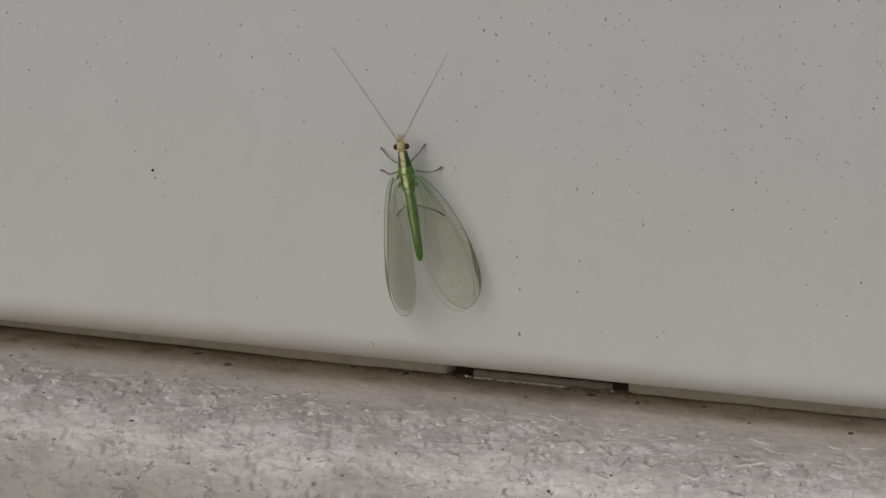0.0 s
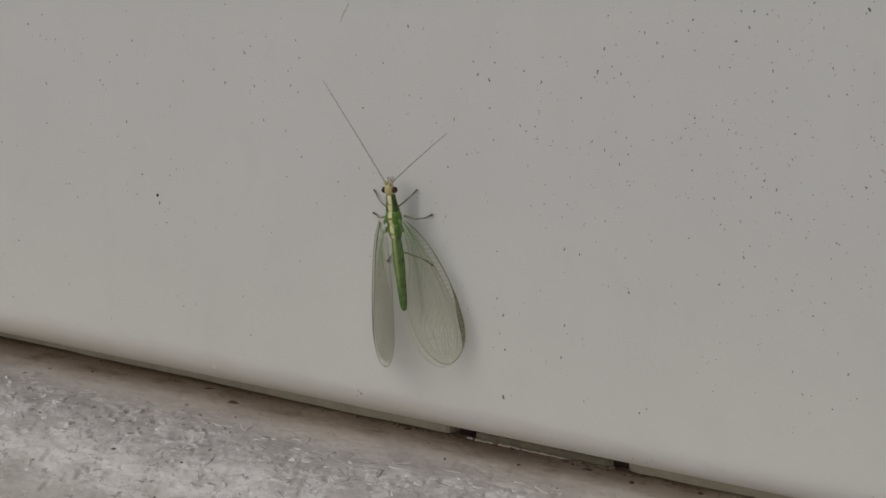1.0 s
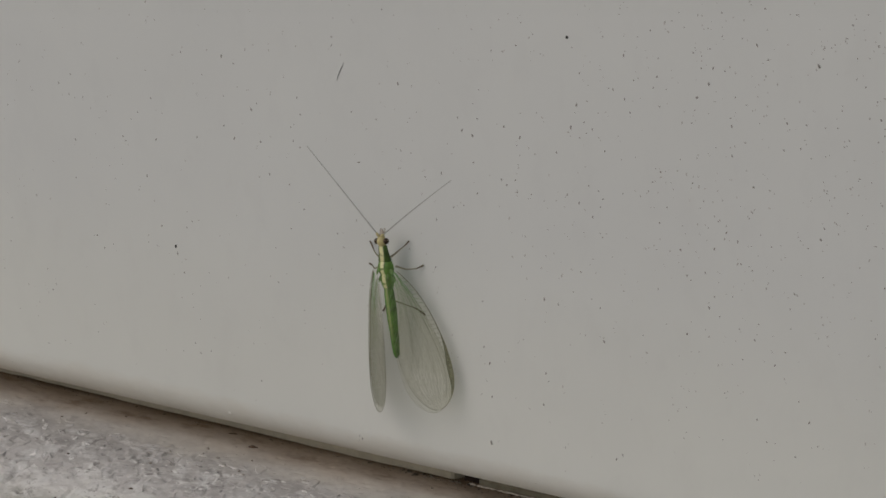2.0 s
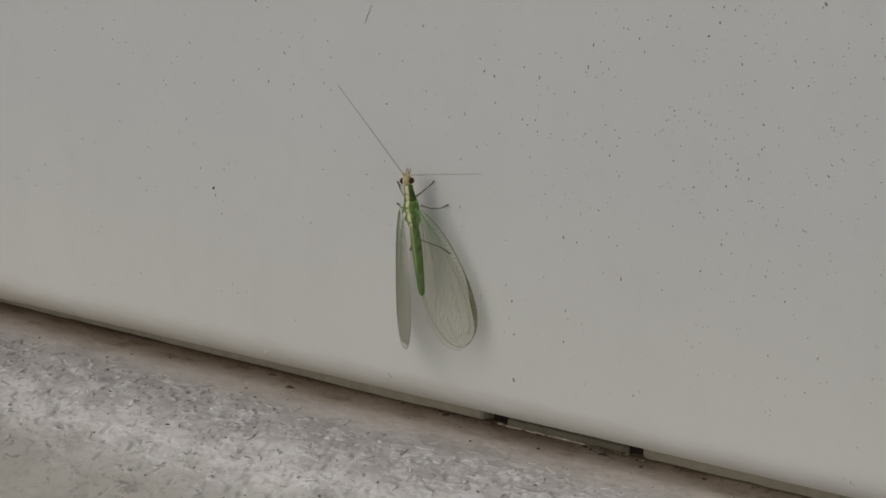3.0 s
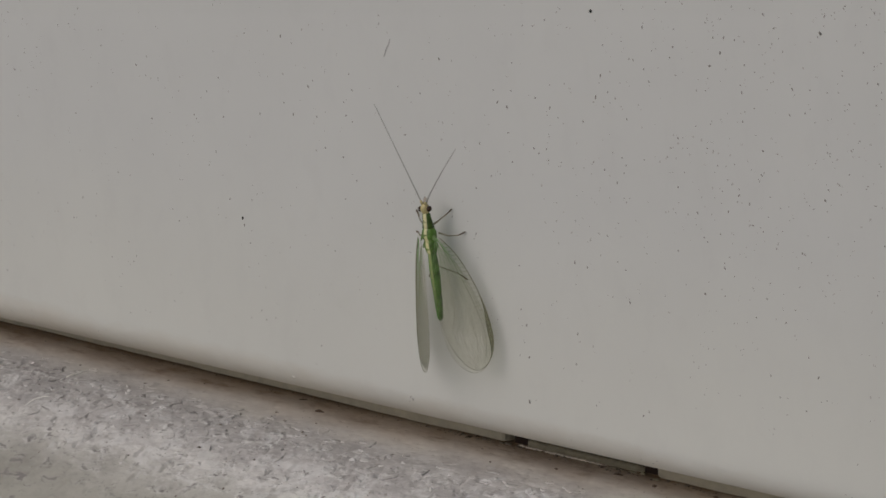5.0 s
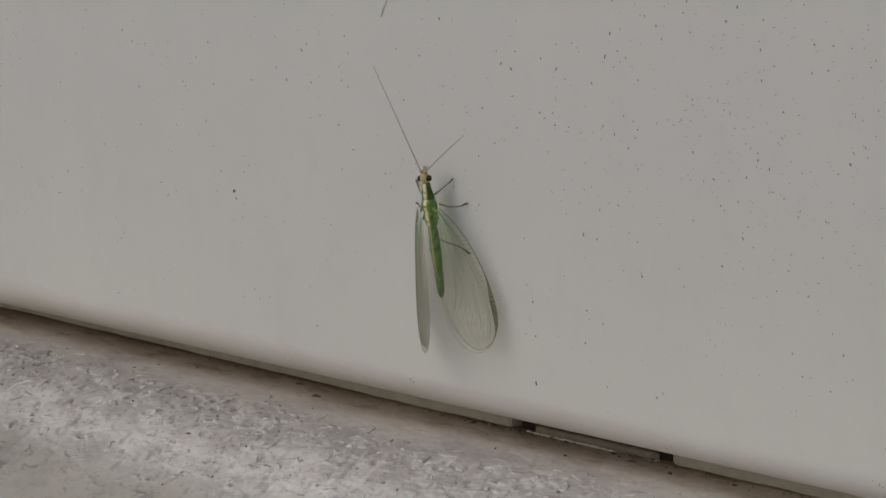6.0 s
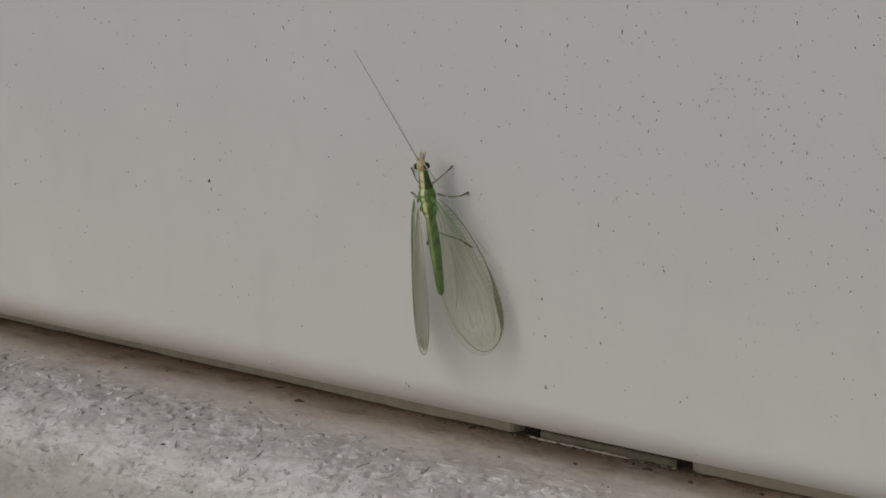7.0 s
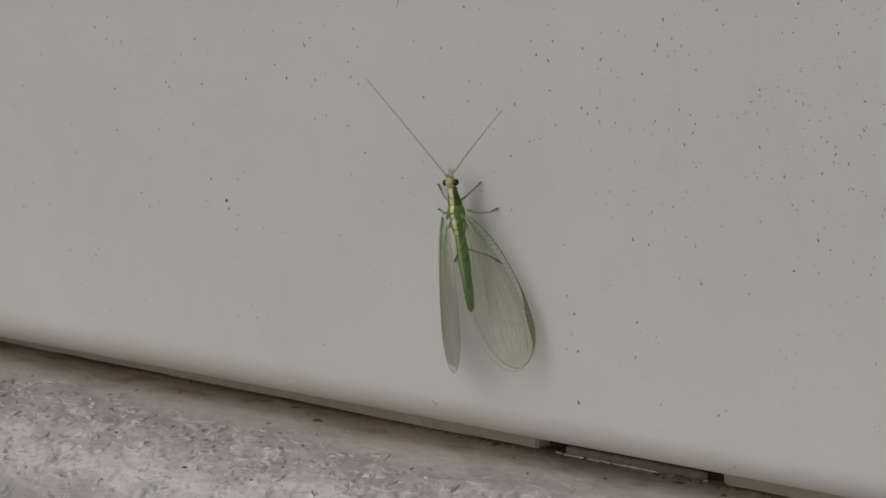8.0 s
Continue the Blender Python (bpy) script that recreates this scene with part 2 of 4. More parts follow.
def cuticle(name, flank, stripe, width, stripe_end=-1.0, broken=0.15):
    """Green skin with a paler band along the back. width and stripe_end in metres of the insect's own space."""
    m, nt, p = material(name)
    v = coords(nt)
    sep = nt.nodes.new("ShaderNodeSeparateXYZ")
    nt.links.new(v, sep.inputs[0])
    ab = nt.nodes.new("ShaderNodeMath")
    ab.operation = "ABSOLUTE"
    nt.links.new(sep.outputs["X"], ab.inputs[0])
    wob = nt.nodes.new("ShaderNodeMath")
    wob.operation = "MULTIPLY_ADD"
    nt.links.new(noise_tex(nt, v, 2500, 3), wob.inputs[0])
    wob.inputs[1].default_value = 0.00012
    nt.links.new(ab.outputs[0], wob.inputs[2])
    rng = nt.nodes.new("ShaderNodeMapRange")
    for i, value in enumerate((width * 0.75 + 0.00006, width * 1.35 + 0.00006, 1.0, 0.0)):
        rng.inputs[1 + i].default_value = value
    nt.links.new(wob.outputs[0], rng.inputs[0])
    fade = nt.nodes.new("ShaderNodeMapRange")
    for i, value in enumerate((stripe_end, stripe_end + 0.002, 0.0, 1.0)):
        fade.inputs[1 + i].default_value = value
    nt.links.new(sep.outputs["Y"], fade.inputs[0])
    gaps = nt.nodes.new("ShaderNodeMapRange")
    for i, value in enumerate((0.36, 0.44, broken, 1.0)):
        gaps.inputs[1 + i].default_value = value
    nt.links.new(noise_tex(nt, coords(nt, (0.4, 1, 0.4)), 2400, 3), gaps.inputs[0])
    patchy = nt.nodes.new("ShaderNodeMath")
    patchy.operation = "MULTIPLY"
    nt.links.new(fade.outputs[0], patchy.inputs[0])
    nt.links.new(gaps.outputs[0], patchy.inputs[1])
    both = nt.nodes.new("ShaderNodeMath")
    both.operation = "MULTIPLY"
    nt.links.new(rng.outputs[0], both.inputs[0])
    nt.links.new(patchy.outputs[0], both.inputs[1])
    skin = ramp(nt, noise_tex(nt, v, 1800, 4), [(0.33, tuple(c * 0.55 for c in flank)), (0.5, flank), (0.68, tuple(c * 1.3 for c in flank))])
    nt.links.new(mix(nt, both.outputs[0], skin, stripe), p.inputs["Base Color"])
    p.inputs["Roughness"].default_value = 0.38
    p.inputs["Subsurface Weight"].default_value = 0.15
    p.inputs["Subsurface Radius"].default_value = (0.0002, 0.0004, 0.0001)
    bump(nt, p, noise_tex(nt, v, 6000, 2), 0.15, 0.00003)
    return m


def membrane(name, tint, body, amount):
    """Clear wing skin: mostly see-through, a little grey of its own, glossy."""
    m, nt, p = material(name)
    v = coords(nt)
    nt.links.new(ramp(nt, noise_tex(nt, v, 900, 3), [(0.3, tuple(c * 0.85 for c in body)), (0.7, tuple(c * 1.12 for c in body))]), p.inputs["Base Color"])
    p.inputs["Roughness"].default_value = 0.22
    p.inputs["Specular IOR Level"].default_value = 0.5
    clear = nt.nodes.new("ShaderNodeBsdfTransparent")
    clear.inputs["Color"].default_value = (*tint, 1)
    ms = nt.nodes.new("ShaderNodeMixShader")
    ms.inputs[0].default_value = amount
    nt.links.new(clear.outputs[0], ms.inputs[1])
    nt.links.new(p.outputs[0], ms.inputs[2])
    shine = nt.nodes.new("ShaderNodeBsdfGlossy")
    shine.inputs["Roughness"].default_value = 0.25
    shine.inputs["Color"].default_value = (0.60, 0.61, 0.55, 1)
    edge = nt.nodes.new("ShaderNodeFresnel")
    edge.inputs["IOR"].default_value = 1.33
    gl = nt.nodes.new("ShaderNodeMixShader")
    nt.links.new(edge.outputs[0], gl.inputs[0])
    nt.links.new(ms.outputs[0], gl.inputs[1])
    nt.links.new(shine.outputs[0], gl.inputs[2])
    nt.links.new(gl.outputs[0], nt.nodes["Material Output"].inputs["Surface"])
    bump(nt, p, noise_tex(nt, v, 2600, 2), 0.2, 0.00006)
    return m


def vein_material():
    """Veins: fresh green near the body, paler and greyer towards the wing's tip."""
    m, nt, p = material("vein_green")
    v = coords(nt)
    sep = nt.nodes.new("ShaderNodeSeparateXYZ")
    nt.links.new(v, sep.inputs[0])
    span = nt.nodes.new("ShaderNodeMapRange")
    for i, value in enumerate((-0.0035, -0.0095, 0.0, 1.0)):
        span.inputs[1 + i].default_value = value
    nt.links.new(sep.outputs["Y"], span.inputs[0])
    tone = ramp(nt, noise_tex(nt, v, 4000, 3), [(0.3, (0.8, 0.8, 0.8)), (0.7, (1.0, 1.0, 1.0))])
    nt.links.new(mix(nt, 1.0, ramp(nt, span.outputs[0], [(0.0, (0.22, 0.41, 0.15)), (0.45, (0.36, 0.40, 0.27)), (1.0, (0.36, 0.37, 0.28))]), tone, "MULTIPLY"), p.inputs["Base Color"])
    p.inputs["Roughness"].default_value = 0.35
    return m


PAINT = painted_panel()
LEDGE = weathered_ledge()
STRIP = plain("grey_seal", (0.50, 0.465, 0.36), 0.6, 700, 0.14)
SLOT = plain("shaded_slot", (0.315, 0.285, 0.205), 0.75, 900, 0.25)
HOLE_SHADE = plain("hole_shade", (0.030, 0.017, 0.012), 0.9, 300, 0.3)
BEAD = plain("chipped_filler", (0.80, 0.74, 0.65), 0.8, 1500, 0.25)
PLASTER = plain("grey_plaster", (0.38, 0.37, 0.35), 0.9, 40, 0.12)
GROUND = plain("ground_gravel", (0.28, 0.265, 0.24), 0.9, 3, 0.3)
DIRT = speck_material("dirt", (0.19, 0.18, 0.17), (0.36, 0.35, 0.335), (0.55, 0.54, 0.525))
GRAIN = speck_material("brown_grains", (0.07, 0.052, 0.038), (0.15, 0.12, 0.095), (0.30, 0.265, 0.225))
CHIPS = speck_material("coating_chips", (0.60, 0.585, 0.57), (0.70, 0.685, 0.67), (0.82, 0.81, 0.795))
GREY_DIRT = plain("grey_dirt", (0.26, 0.25, 0.235), 0.75, 3000, 0.35)
BLACK = plain("black_dirt", (0.03, 0.028, 0.025), 0.7, 3000, 0.3)
BROWN = plain("brown_crumb", (0.13, 0.09, 0.065), 0.85, 3000, 0.4)
FIBRE = plain("fibre_grey", (0.50, 0.50, 0.50), 0.6, 3000, 0.2)
HOLE_GREY = plain("hole_grey", (0.34, 0.31, 0.28), 0.85, 3000, 0.3)
PALE_STONE = plain("pale_coating", (0.66, 0.65, 0.63), 0.75, 700, 0.10, relief=0.3)
PALE = plain("pale_chip", (0.78, 0.77, 0.72), 0.6, 3000, 0.1)
COLLAR = cuticle("collar_green", (0.055, 0.11, 0.016), (0.72, 0.70, 0.40), 0.00018)
THORAX = cuticle("thorax_green", (0.11, 0.235, 0.035), (0.72, 0.70, 0.40), 0.00017)
ABDOMEN = cuticle("abdomen_green", (0.115, 0.255, 0.048), (0.36, 0.45, 0.18), 0.00012, -0.0088, 0.8)
HEADSKIN = plain("head_yellow", (0.48, 0.42, 0.20), 0.4, 2500, 0.15)
MOUTH = plain("mouth_grey", (0.42, 0.37, 0.31), 0.5, 3000, 0.2)
HINGE = plain("hinge_olive", (0.15, 0.26, 0.08), 0.45, 2500, 0.35)
EYE = plain("eye_brown", (0.05, 0.03, 0.018), 0.18, 5000, 0.3, metal=0.35)
LEGSKIN = plain("leg_green_grey", (0.27, 0.26, 0.19), 0.5, 3000, 0.2)
FOOT = plain("foot_brown", (0.14, 0.11, 0.075), 0.6, 3000, 0.2)
FEELER = plain("feeler_grey", (0.41, 0.42, 0.405), 0.55, 4000, 0.25)
WING = membrane("wing_membrane", (0.985, 0.982, 0.950), (0.36, 0.36, 0.29), 0.025)
STIGMA = membrane("wing_stigma", (0.66, 0.67, 0.52), (0.13, 0.125, 0.07), 0.45)
VEIN = vein_material()
VEIN_GLINT = plain("vein_glint", (0.84, 0.84, 0.78), 0.25, 4000, 0.1)
VEIN_DARK = plain("vein_brown", (0.20, 0.20, 0.12), 0.4, 4000, 0.2)


# ---- building helpers ----
def mesh_of(name, bm, mat, smooth=True):
    me = bpy.data.meshes.new(name)
    bm.normal_update()
    for f in bm.faces:
        f.smooth = smooth
    bm.to_mesh(me)
    bm.free()
    me.materials.append(mat)
    return me


def part(name, bm, mat, parent, label="", smooth=True):
    ob = new(name, mesh_of(name, bm, mat, smooth))
    ob.parent = parent
    return tagged(ob, label)


def thing(name, bm, mat, label, category, group="", kind="", smooth=True):
    return tagged(new(name, mesh_of(name, bm, mat, smooth)), label, category, group, kind)


def grid_faces(bm, rows, close=False):
    n = len(rows[0])
    for a, b in zip(rows[:-1], rows[1:]):
        for j in range(n if close else n - 1):
            k = (j + 1) % n
            bm.faces.new((a[j], a[k], b[k], b[j]))


def tube(bm, path, radii, sides=8):
    """A round tube along the points of path, with its own radius at each."""
    path = [Vector(p) for p in path]
    rings, side = [], None
    for i, p in enumerate(path):
        d = (path[min(i + 1, len(path) - 1)] - path[max(i - 1, 0)]).normalized()
        if side is None:
            side = d.orthogonal().normalized()
        side = (side - d * side.dot(d)).normalized()
        up = d.cross(side)
        rings.append([bm.verts.new(p + float(radii[i]) * (math.cos(a) * side + math.sin(a) * up))
                      for a in (2 * math.pi * k / sides for k in range(sides))])
    grid_faces(bm, rings, True)
    bm.faces.new(rings[0][::-1])
    bm.faces.new(rings[-1])


def bent(points, steps=6):
    """A smooth line through the points."""
    pts = [Vector(p) for p in points]
    out = []
    for i in range(len(pts) - 1):
        p0, p1, p2, p3 = pts[max(i - 1, 0)], pts[i], pts[i + 1], pts[min(i + 2, len(pts) - 1)]
        for k in range(steps):
            t = k / steps
            out.append(0.5 * (2 * p1 + (p2 - p0) * t + (2 * p0 - 5 * p1 + 4 * p2 - p3) * t * t + (3 * p1 - p0 - 3 * p2 + p3) * t ** 3))
    return out + [pts[-1]]


def loft(bm, stations, sides=24):
    """An oval body along y: stations of (y, half width, half height, middle height), in millimetres."""
    rings = []
    for y, w, h, z in stations:
        rings.append([bm.verts.new(((w * math.cos(a)) * MM, y * MM, (z + h * math.sin(a)) * MM))
                      for a in (2 * math.pi * k / sides for k in range(sides))])
    grid_faces(bm, rings, True)
    bm.faces.new(rings[0])
    bm.faces.new(rings[-1][::-1])
    bmesh.ops.recalc_face_normals(bm, faces=bm.faces[:])


def lump(bm, centre, along, across, normal, length, width, height, rng, sides=7):
    """A low uneven crumb that lies on a surface."""
    rings = []
    for level, grow in ((-0.1, 1.0), (0.55, 0.8), (1.0, 0.35)):
        ring = []
        for k in range(sides):
            a = 2 * math.pi * k / sides
            r = grow * (0.65 + 0.6 * rng.random())
            ring.append(bm.verts.new(centre + along * (0.5 * length * r * math.cos(a)) + across * (0.5 * width * r * math.sin(a)) + normal * height * level))
        rings.append(ring)
    grid_faces(bm, rings, True)
    bm.faces.new(rings[-1])


def spread(knots, n):
    """n values that run smoothly through evenly spaced knots."""
    line = bent([(i / (len(knots) - 1), v, 0) for i, v in enumerate(knots)], 12)
    xs, ys = [p.x for p in line], [p.y for p in line]
    return np.interp(np.linspace(0, 1, n), xs, ys)


def extrude_x(profile, x0, x1, steps=1):
    """A prism along x over a closed profile of (y, z)."""
    bm = bmesh.new()
    rows = [[bm.verts.new((x0 + (x1 - x0) * i / steps, y, z)) for y, z in profile] for i in range(steps + 1)]
    grid_faces(bm, rows, True)
    bm.faces.new(rows[0])
    bm.faces.new(rows[-1][::-1])
    bmesh.ops.recalc_face_normals(bm, faces=bm.faces[:])
    return bm


@functools.lru_cache(maxsize=None)
def tables(seed, count, size):
    rng = np.random.default_rng(seed)
    return [rng.random((size, size)) for _ in range(count)]


def lattice(x, y, seed):
    """Smooth value noise on numpy arrays, 0 to 1."""
    table = tables(seed, 1, 256)[0]
    xi, yi = np.floor(x).astype(int), np.floor(y).astype(int)
    u, v = x - xi, y - yi
    u, v = u * u * (3 - 2 * u), v * v * (3 - 2 * v)
    a, b = table[xi % 256, yi % 256], table[(xi + 1) % 256, yi % 256]
    c, d = table[xi % 256, (yi + 1) % 256], table[(xi + 1) % 256, (yi + 1) % 256]
    return (a * (1 - u) + b * u) * (1 - v) + (c * (1 - u) + d * u) * v


def flake(x, y, seed):
    """Uneven plates on numpy arrays: each point takes the height of the nearest of scattered centres, slightly tilted."""
    px, py, hz, tx, ty = tables(seed, 5, 128)
    xi, yi = np.floor(x).astype(int), np.floor(y).astype(int)
    best, out = np.full(x.shape, 9.0), np.zeros(x.shape)
    for i in (-1, 0, 1):
        for j in (-1, 0, 1):
            a, b = (xi + i) % 128, (yi + j) % 128
            dx, dy = x - (xi + i + px[a, b]), y - (yi + j + py[a, b])
            d = dx * dx + dy * dy
            near = d < best
            best = np.where(near, d, best)
            out = np.where(near, hz[a, b] + 0.6 * (tx[a, b] - 0.5) * dx + 0.6 * (ty[a, b] - 0.5) * dy, out)
    return out


# ---- the panel, its seal and the ledge ----
LIP_R, LIP_Z = 0.32, 0.663        # radius and height of the rounded lower lip, cm
SEAL_Y, LEDGE_Z = 0.84, 0.008    # face of the seal behind the lip, level of the ledge, cm


def build_panel():
    prof = [(0.0, 120.0), (0.0, 20.0), (0.0, 5.0), (0.0, 1.2)]
    prof += [(LIP_R * (1 - math.cos(a)), LIP_Z - LIP_R * math.sin(a)) for a in (radians(90) * k / 28 for k in range(29))]
    prof += [(2.2, LIP_Z - LIP_R), (2.2, 120.0)]
    bm = extrude_x([(y * CM, z * CM) for y, z in prof], -0.9, 0.9)
    thing("wall_panel", bm, PAINT, "white painted panel with rounded lower lip, speckled with dirt", "wall panel", kind="structure")


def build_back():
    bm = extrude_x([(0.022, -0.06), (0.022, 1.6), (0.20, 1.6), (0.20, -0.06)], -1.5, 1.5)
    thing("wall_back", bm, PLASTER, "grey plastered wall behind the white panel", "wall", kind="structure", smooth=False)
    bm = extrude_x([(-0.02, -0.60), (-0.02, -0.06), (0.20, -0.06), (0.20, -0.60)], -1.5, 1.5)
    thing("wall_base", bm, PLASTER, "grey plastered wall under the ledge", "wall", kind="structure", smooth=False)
    # near-black plug added: the shade in the weep holes put into its colour
    bm = extrude_x([(0.0091, -0.002), (0.0091, 0.0033), (0.0215, 0.0033), (0.0215, -0.002)], 0.00112, 0.01708)
    thing("hole_shade_plug", bm, HOLE_SHADE, "near-black plug added inside the weep slot for its shade", "liner", kind="structure", smooth=False)


def ledge_rise(x):
    """How far the ledge climbs towards its far end, in cm."""
    return 0.008 * np.clip(-(x + 1.0), 0, 5.0)


def ledge_height(x, y):
    """Level of the ledge in cm over arrays of x and y in cm."""
    yy = np.minimum(y, 0.0)
    fall = np.where(yy > -1.0, 0.13 * yy * yy, 0.13 + 0.26 * (-yy - 1.0) + 0.05 * (yy + 1.0) ** 2)
    z = LEDGE_Z + ledge_rise(x) - fall - 0.012 * np.clip((y - 0.45) / 0.3, 0, 1) - 0.007 * np.clip((y - 0.826) / 0.02, 0, 1)
    wavy = y + 0.5 * (lattice(x * 1.3, y * 1.3, 7) - 0.5)
    rough = np.clip((0.0 - wavy) / 0.25, 0, 1) * np.clip((wavy + 2.0) / 0.6, 0.18, 1)
    wx, wy = x + 0.05 * lattice(x * 9, y * 9, 3), y + 0.05 * lattice(x * 9, y * 9, 4)
    chips = lattice(wx * 7, wy * 8, 11) * 0.6 + lattice(wx * 18, wy * 18, 13) * 0.4
    z = z + rough * (0.007 * (chips - 0.5) + 0.010 * (flake(wx * 7.5, wy * 7.5, 17) - 0.5) + 0.008 * (flake(wx * 16.0, wy * 16.0, 19) - 0.5))
    z = z + 0.010 * (lattice(x * 2.2, y * 3, 21) - 0.5) + 0.003 * (lattice(x * 22, y * 22, 22) - 0.5)
    pits = np.clip(lattice(wx * 18, wy * 13, 31) - 0.74, 0, 1) * 5
    return z - 0.020 * pits * (0.3 + rough)


def build_ledge():
    xs = np.concatenate([np.linspace(-90, -7.6, 14), np.arange(-7.5, 5.6, 0.017), np.linspace(5.7, 90, 14)])
    ys = np.concatenate([[2.2], np.arange(1.2, -3.4, -0.019), np.linspace(-3.5, -4.6, 8)])
    gx, gy = np.meshgrid(xs, ys, indexing="ij")
    gz = ledge_height(gx, gy)
    nx, ny = gx.shape
    top = np.stack([gx, gy, gz], -1).reshape(-1, 3) * CM
    idx = np.arange(nx * ny).reshape(nx, ny)
    faces = np.stack([idx[:-1, :-1], idx[:-1, 1:], idx[1:, 1:], idx[1:, :-1]], -1).reshape(-1, 4)
    # rounded nose, then the front face and the underside
    skirt = [(-4.75, -0.95), (-4.8, -1.2), (-4.8, -6.0), (2.2, -6.0)]
    extra, more = [], []
    prev = idx[:, -1]
    for k, (y, z) in enumerate(skirt):
        start = nx * ny + k * nx
        extra.append(np.stack([xs, np.full(nx, y), np.full(nx, z)], -1) * CM)
        cur = np.arange(start, start + nx)
        more.append(np.stack([prev[:-1], cur[:-1], cur[1:], prev[1:]], -1))
        prev = cur
    me = bpy.data.meshes.new("ledge")
    me.from_pydata(np.concatenate([top] + extra).tolist(), [], np.concatenate([faces] + more).tolist())
    me.polygons.foreach_set("use_smooth", [True] * len(me.polygons))
    me.materials.append(LEDGE)
    tagged(new("ledge", me), "weathered grey concrete ledge with flaking mottled surface", "ledge", kind="structure")


def seal_piece(name, parent, x0, x1, y, low, high, mat, label="", wob=0.004, seed=5, worn=(0.0, 0.0)):
    """A length of the seal: a slightly uneven face with rounded edges, from x0 to x1 in cm."""
    bm = bmesh.new()
    n = max(8, int(min(abs(x1 - x0), 14) / 0.06))
    lo, hi = max(x0, -8.0), min(x1, 6.0)
    ends = [e + d * side for e, side in ((x0, 1), (x1, -1)) for d in (0.01, 0.025, 0.045, 0.07, 0.1)]
    xs = sorted(([x0] if x0 < lo else []) + list(np.linspace(lo, hi, n)) + ([x1] if x1 > hi else []) + ends)
    rows = []
    for x in xs:
        dy = wob * (float(lattice(np.array(x * 6.0), np.array(0.3), seed)) - 0.5)
        dl = wob * 3.0 * (float(lattice(np.array(x * 4.0), np.array(2.3), seed)) - 0.5)
        dl += float(ledge_rise(x))
        gone = worn[0] * max(0.0, 1 - (x - x0) / 0.10) ** 2 + worn[1] * max(0.0, 1 - (x1 - x) / 0.10) ** 2
        dy += gone
        top = high - 0.3 * gone
        ring = [(y + dy + 0.004, low + dl), (y + dy, low + 0.004 + dl), (y + dy, top - 0.012), (y + dy + 0.012, top), (2.1, top), (2.1, low + dl)]
        rows.append([bm.verts.new((x * CM, a * CM, b * CM)) for a, b in ring])
    grid_faces(bm, rows, True)
    bm.faces.new(rows[0])
    bm.faces.new(rows[-1][::-1])
    bmesh.ops.recalc_face_normals(bm, faces=bm.faces[:])
    return part(name, bm, mat, parent, label, smooth=False)


def build_seal():
    seal = tagged(new("seal_strip"), "grey seal strip under the panel with two dark weep holes", "seal strip")
    seal.location = (0, 0, 0)
    top = LIP_Z - LIP_R - 0.002
    seal_piece("strip_length", seal, -88, 0.11, SEAL_Y, 0.002, top, STRIP, seed=5, worn=(0.0, 0.16))
    seal_piece("strip_length", seal, 1.71, 88, SEAL_Y, 0.002, top, STRIP, seed=6, worn=(0.05, 0.0))
    seal_piece("slot_filler", seal, 0.285, 1.56, SEAL_Y + 0.03, -0.008, 0.050, SLOT, "recessed grey length between the weep holes", seed=8, worn=(0.008, 0.03))
    bm = bmesh.new()
    rng = random.Random(3)
    path = [(0.30 + 0.9 * k / 40, SEAL_Y - 0.015 + 0.006 * rng.random(), 0.001 + 0.004 * rng.random()) for k in range(41)]
    radii = [0.0105 * (0.55 + 0.6 * rng.random()) * (0.25 if k in (8, 9, 38, 39, 40) else 1) for k in range(41)]
    tube(bm, [(x * CM, y * CM, z * CM) for x, y, z in path], [r * CM for r in radii], 7)
    part("filler_bead", bm, BEAD, seal, "pale chipped filler line")
    # broken bits of filler left in the weep holes
    for x, y, z, long, wide, tall in ((0.235, 0.845, -0.006, 1.0, 0.30, 0.14), (1.30, 0.832, -0.006, 1.7, 0.35, 0.16), (1.575, 0.85, -0.006, 0.6, 0.5, 0.22),
                                      (0.09, 0.828, -0.006, 0.9, 0.35, 0.10), (1.47, 0.835, -0.006, 1.3, 0.35, 0.14), (1.74, 0.79, -0.006, 1.2, 0.5, 0.12)):
        bm = bmesh.new()
        lump(bm, Vector((x, y, z)) * CM, Vector((1, 0, 0)), Vector((0, 1, 0)), Vector((0, 0, 1)), long * MM, wide * MM, tall * MM, rng, 9)
        part("filler_chip", bm, BEAD if x < 0.3 and x > 0.2 else SLOT, seal, "broken chip of filler")


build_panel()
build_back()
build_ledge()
build_seal()
bm = bmesh.new()
bmesh.ops.create_grid(bm, x_segments=40, y_segments=40, size=400.0, matrix=pose(0, 0, -0.6))
thing("ground", bm, GROUND, "plain grey gravel ground", "ground", kind="structure", smooth=False)


# ---- dirt on the panel and crumbs on the ledge ----
def panel_y(z):
    """Depth of the panel's face at the height z, in cm."""
    if z >= LIP_Z:
        return 0.0
    return LIP_R - math.sqrt(max(0.0, LIP_R ** 2 - (LIP_Z - z) ** 2))


def on_panel(bm, x, z, size, long, tilt, rng, height=0.35):
    n = Vector((0, -1, 0))
    y = panel_y(z)
    if z < LIP_Z:
        n = Vector((0, y - LIP_R, z - LIP_Z)).normalized()
    u = Vector((math.cos(tilt), 0, math.sin(tilt)))
    w = n.cross(u).normalized()
    lump(bm, Vector((x, y, z)) * CM, u, w, n, size * long * MM, size * MM, size * height * MM, rng)


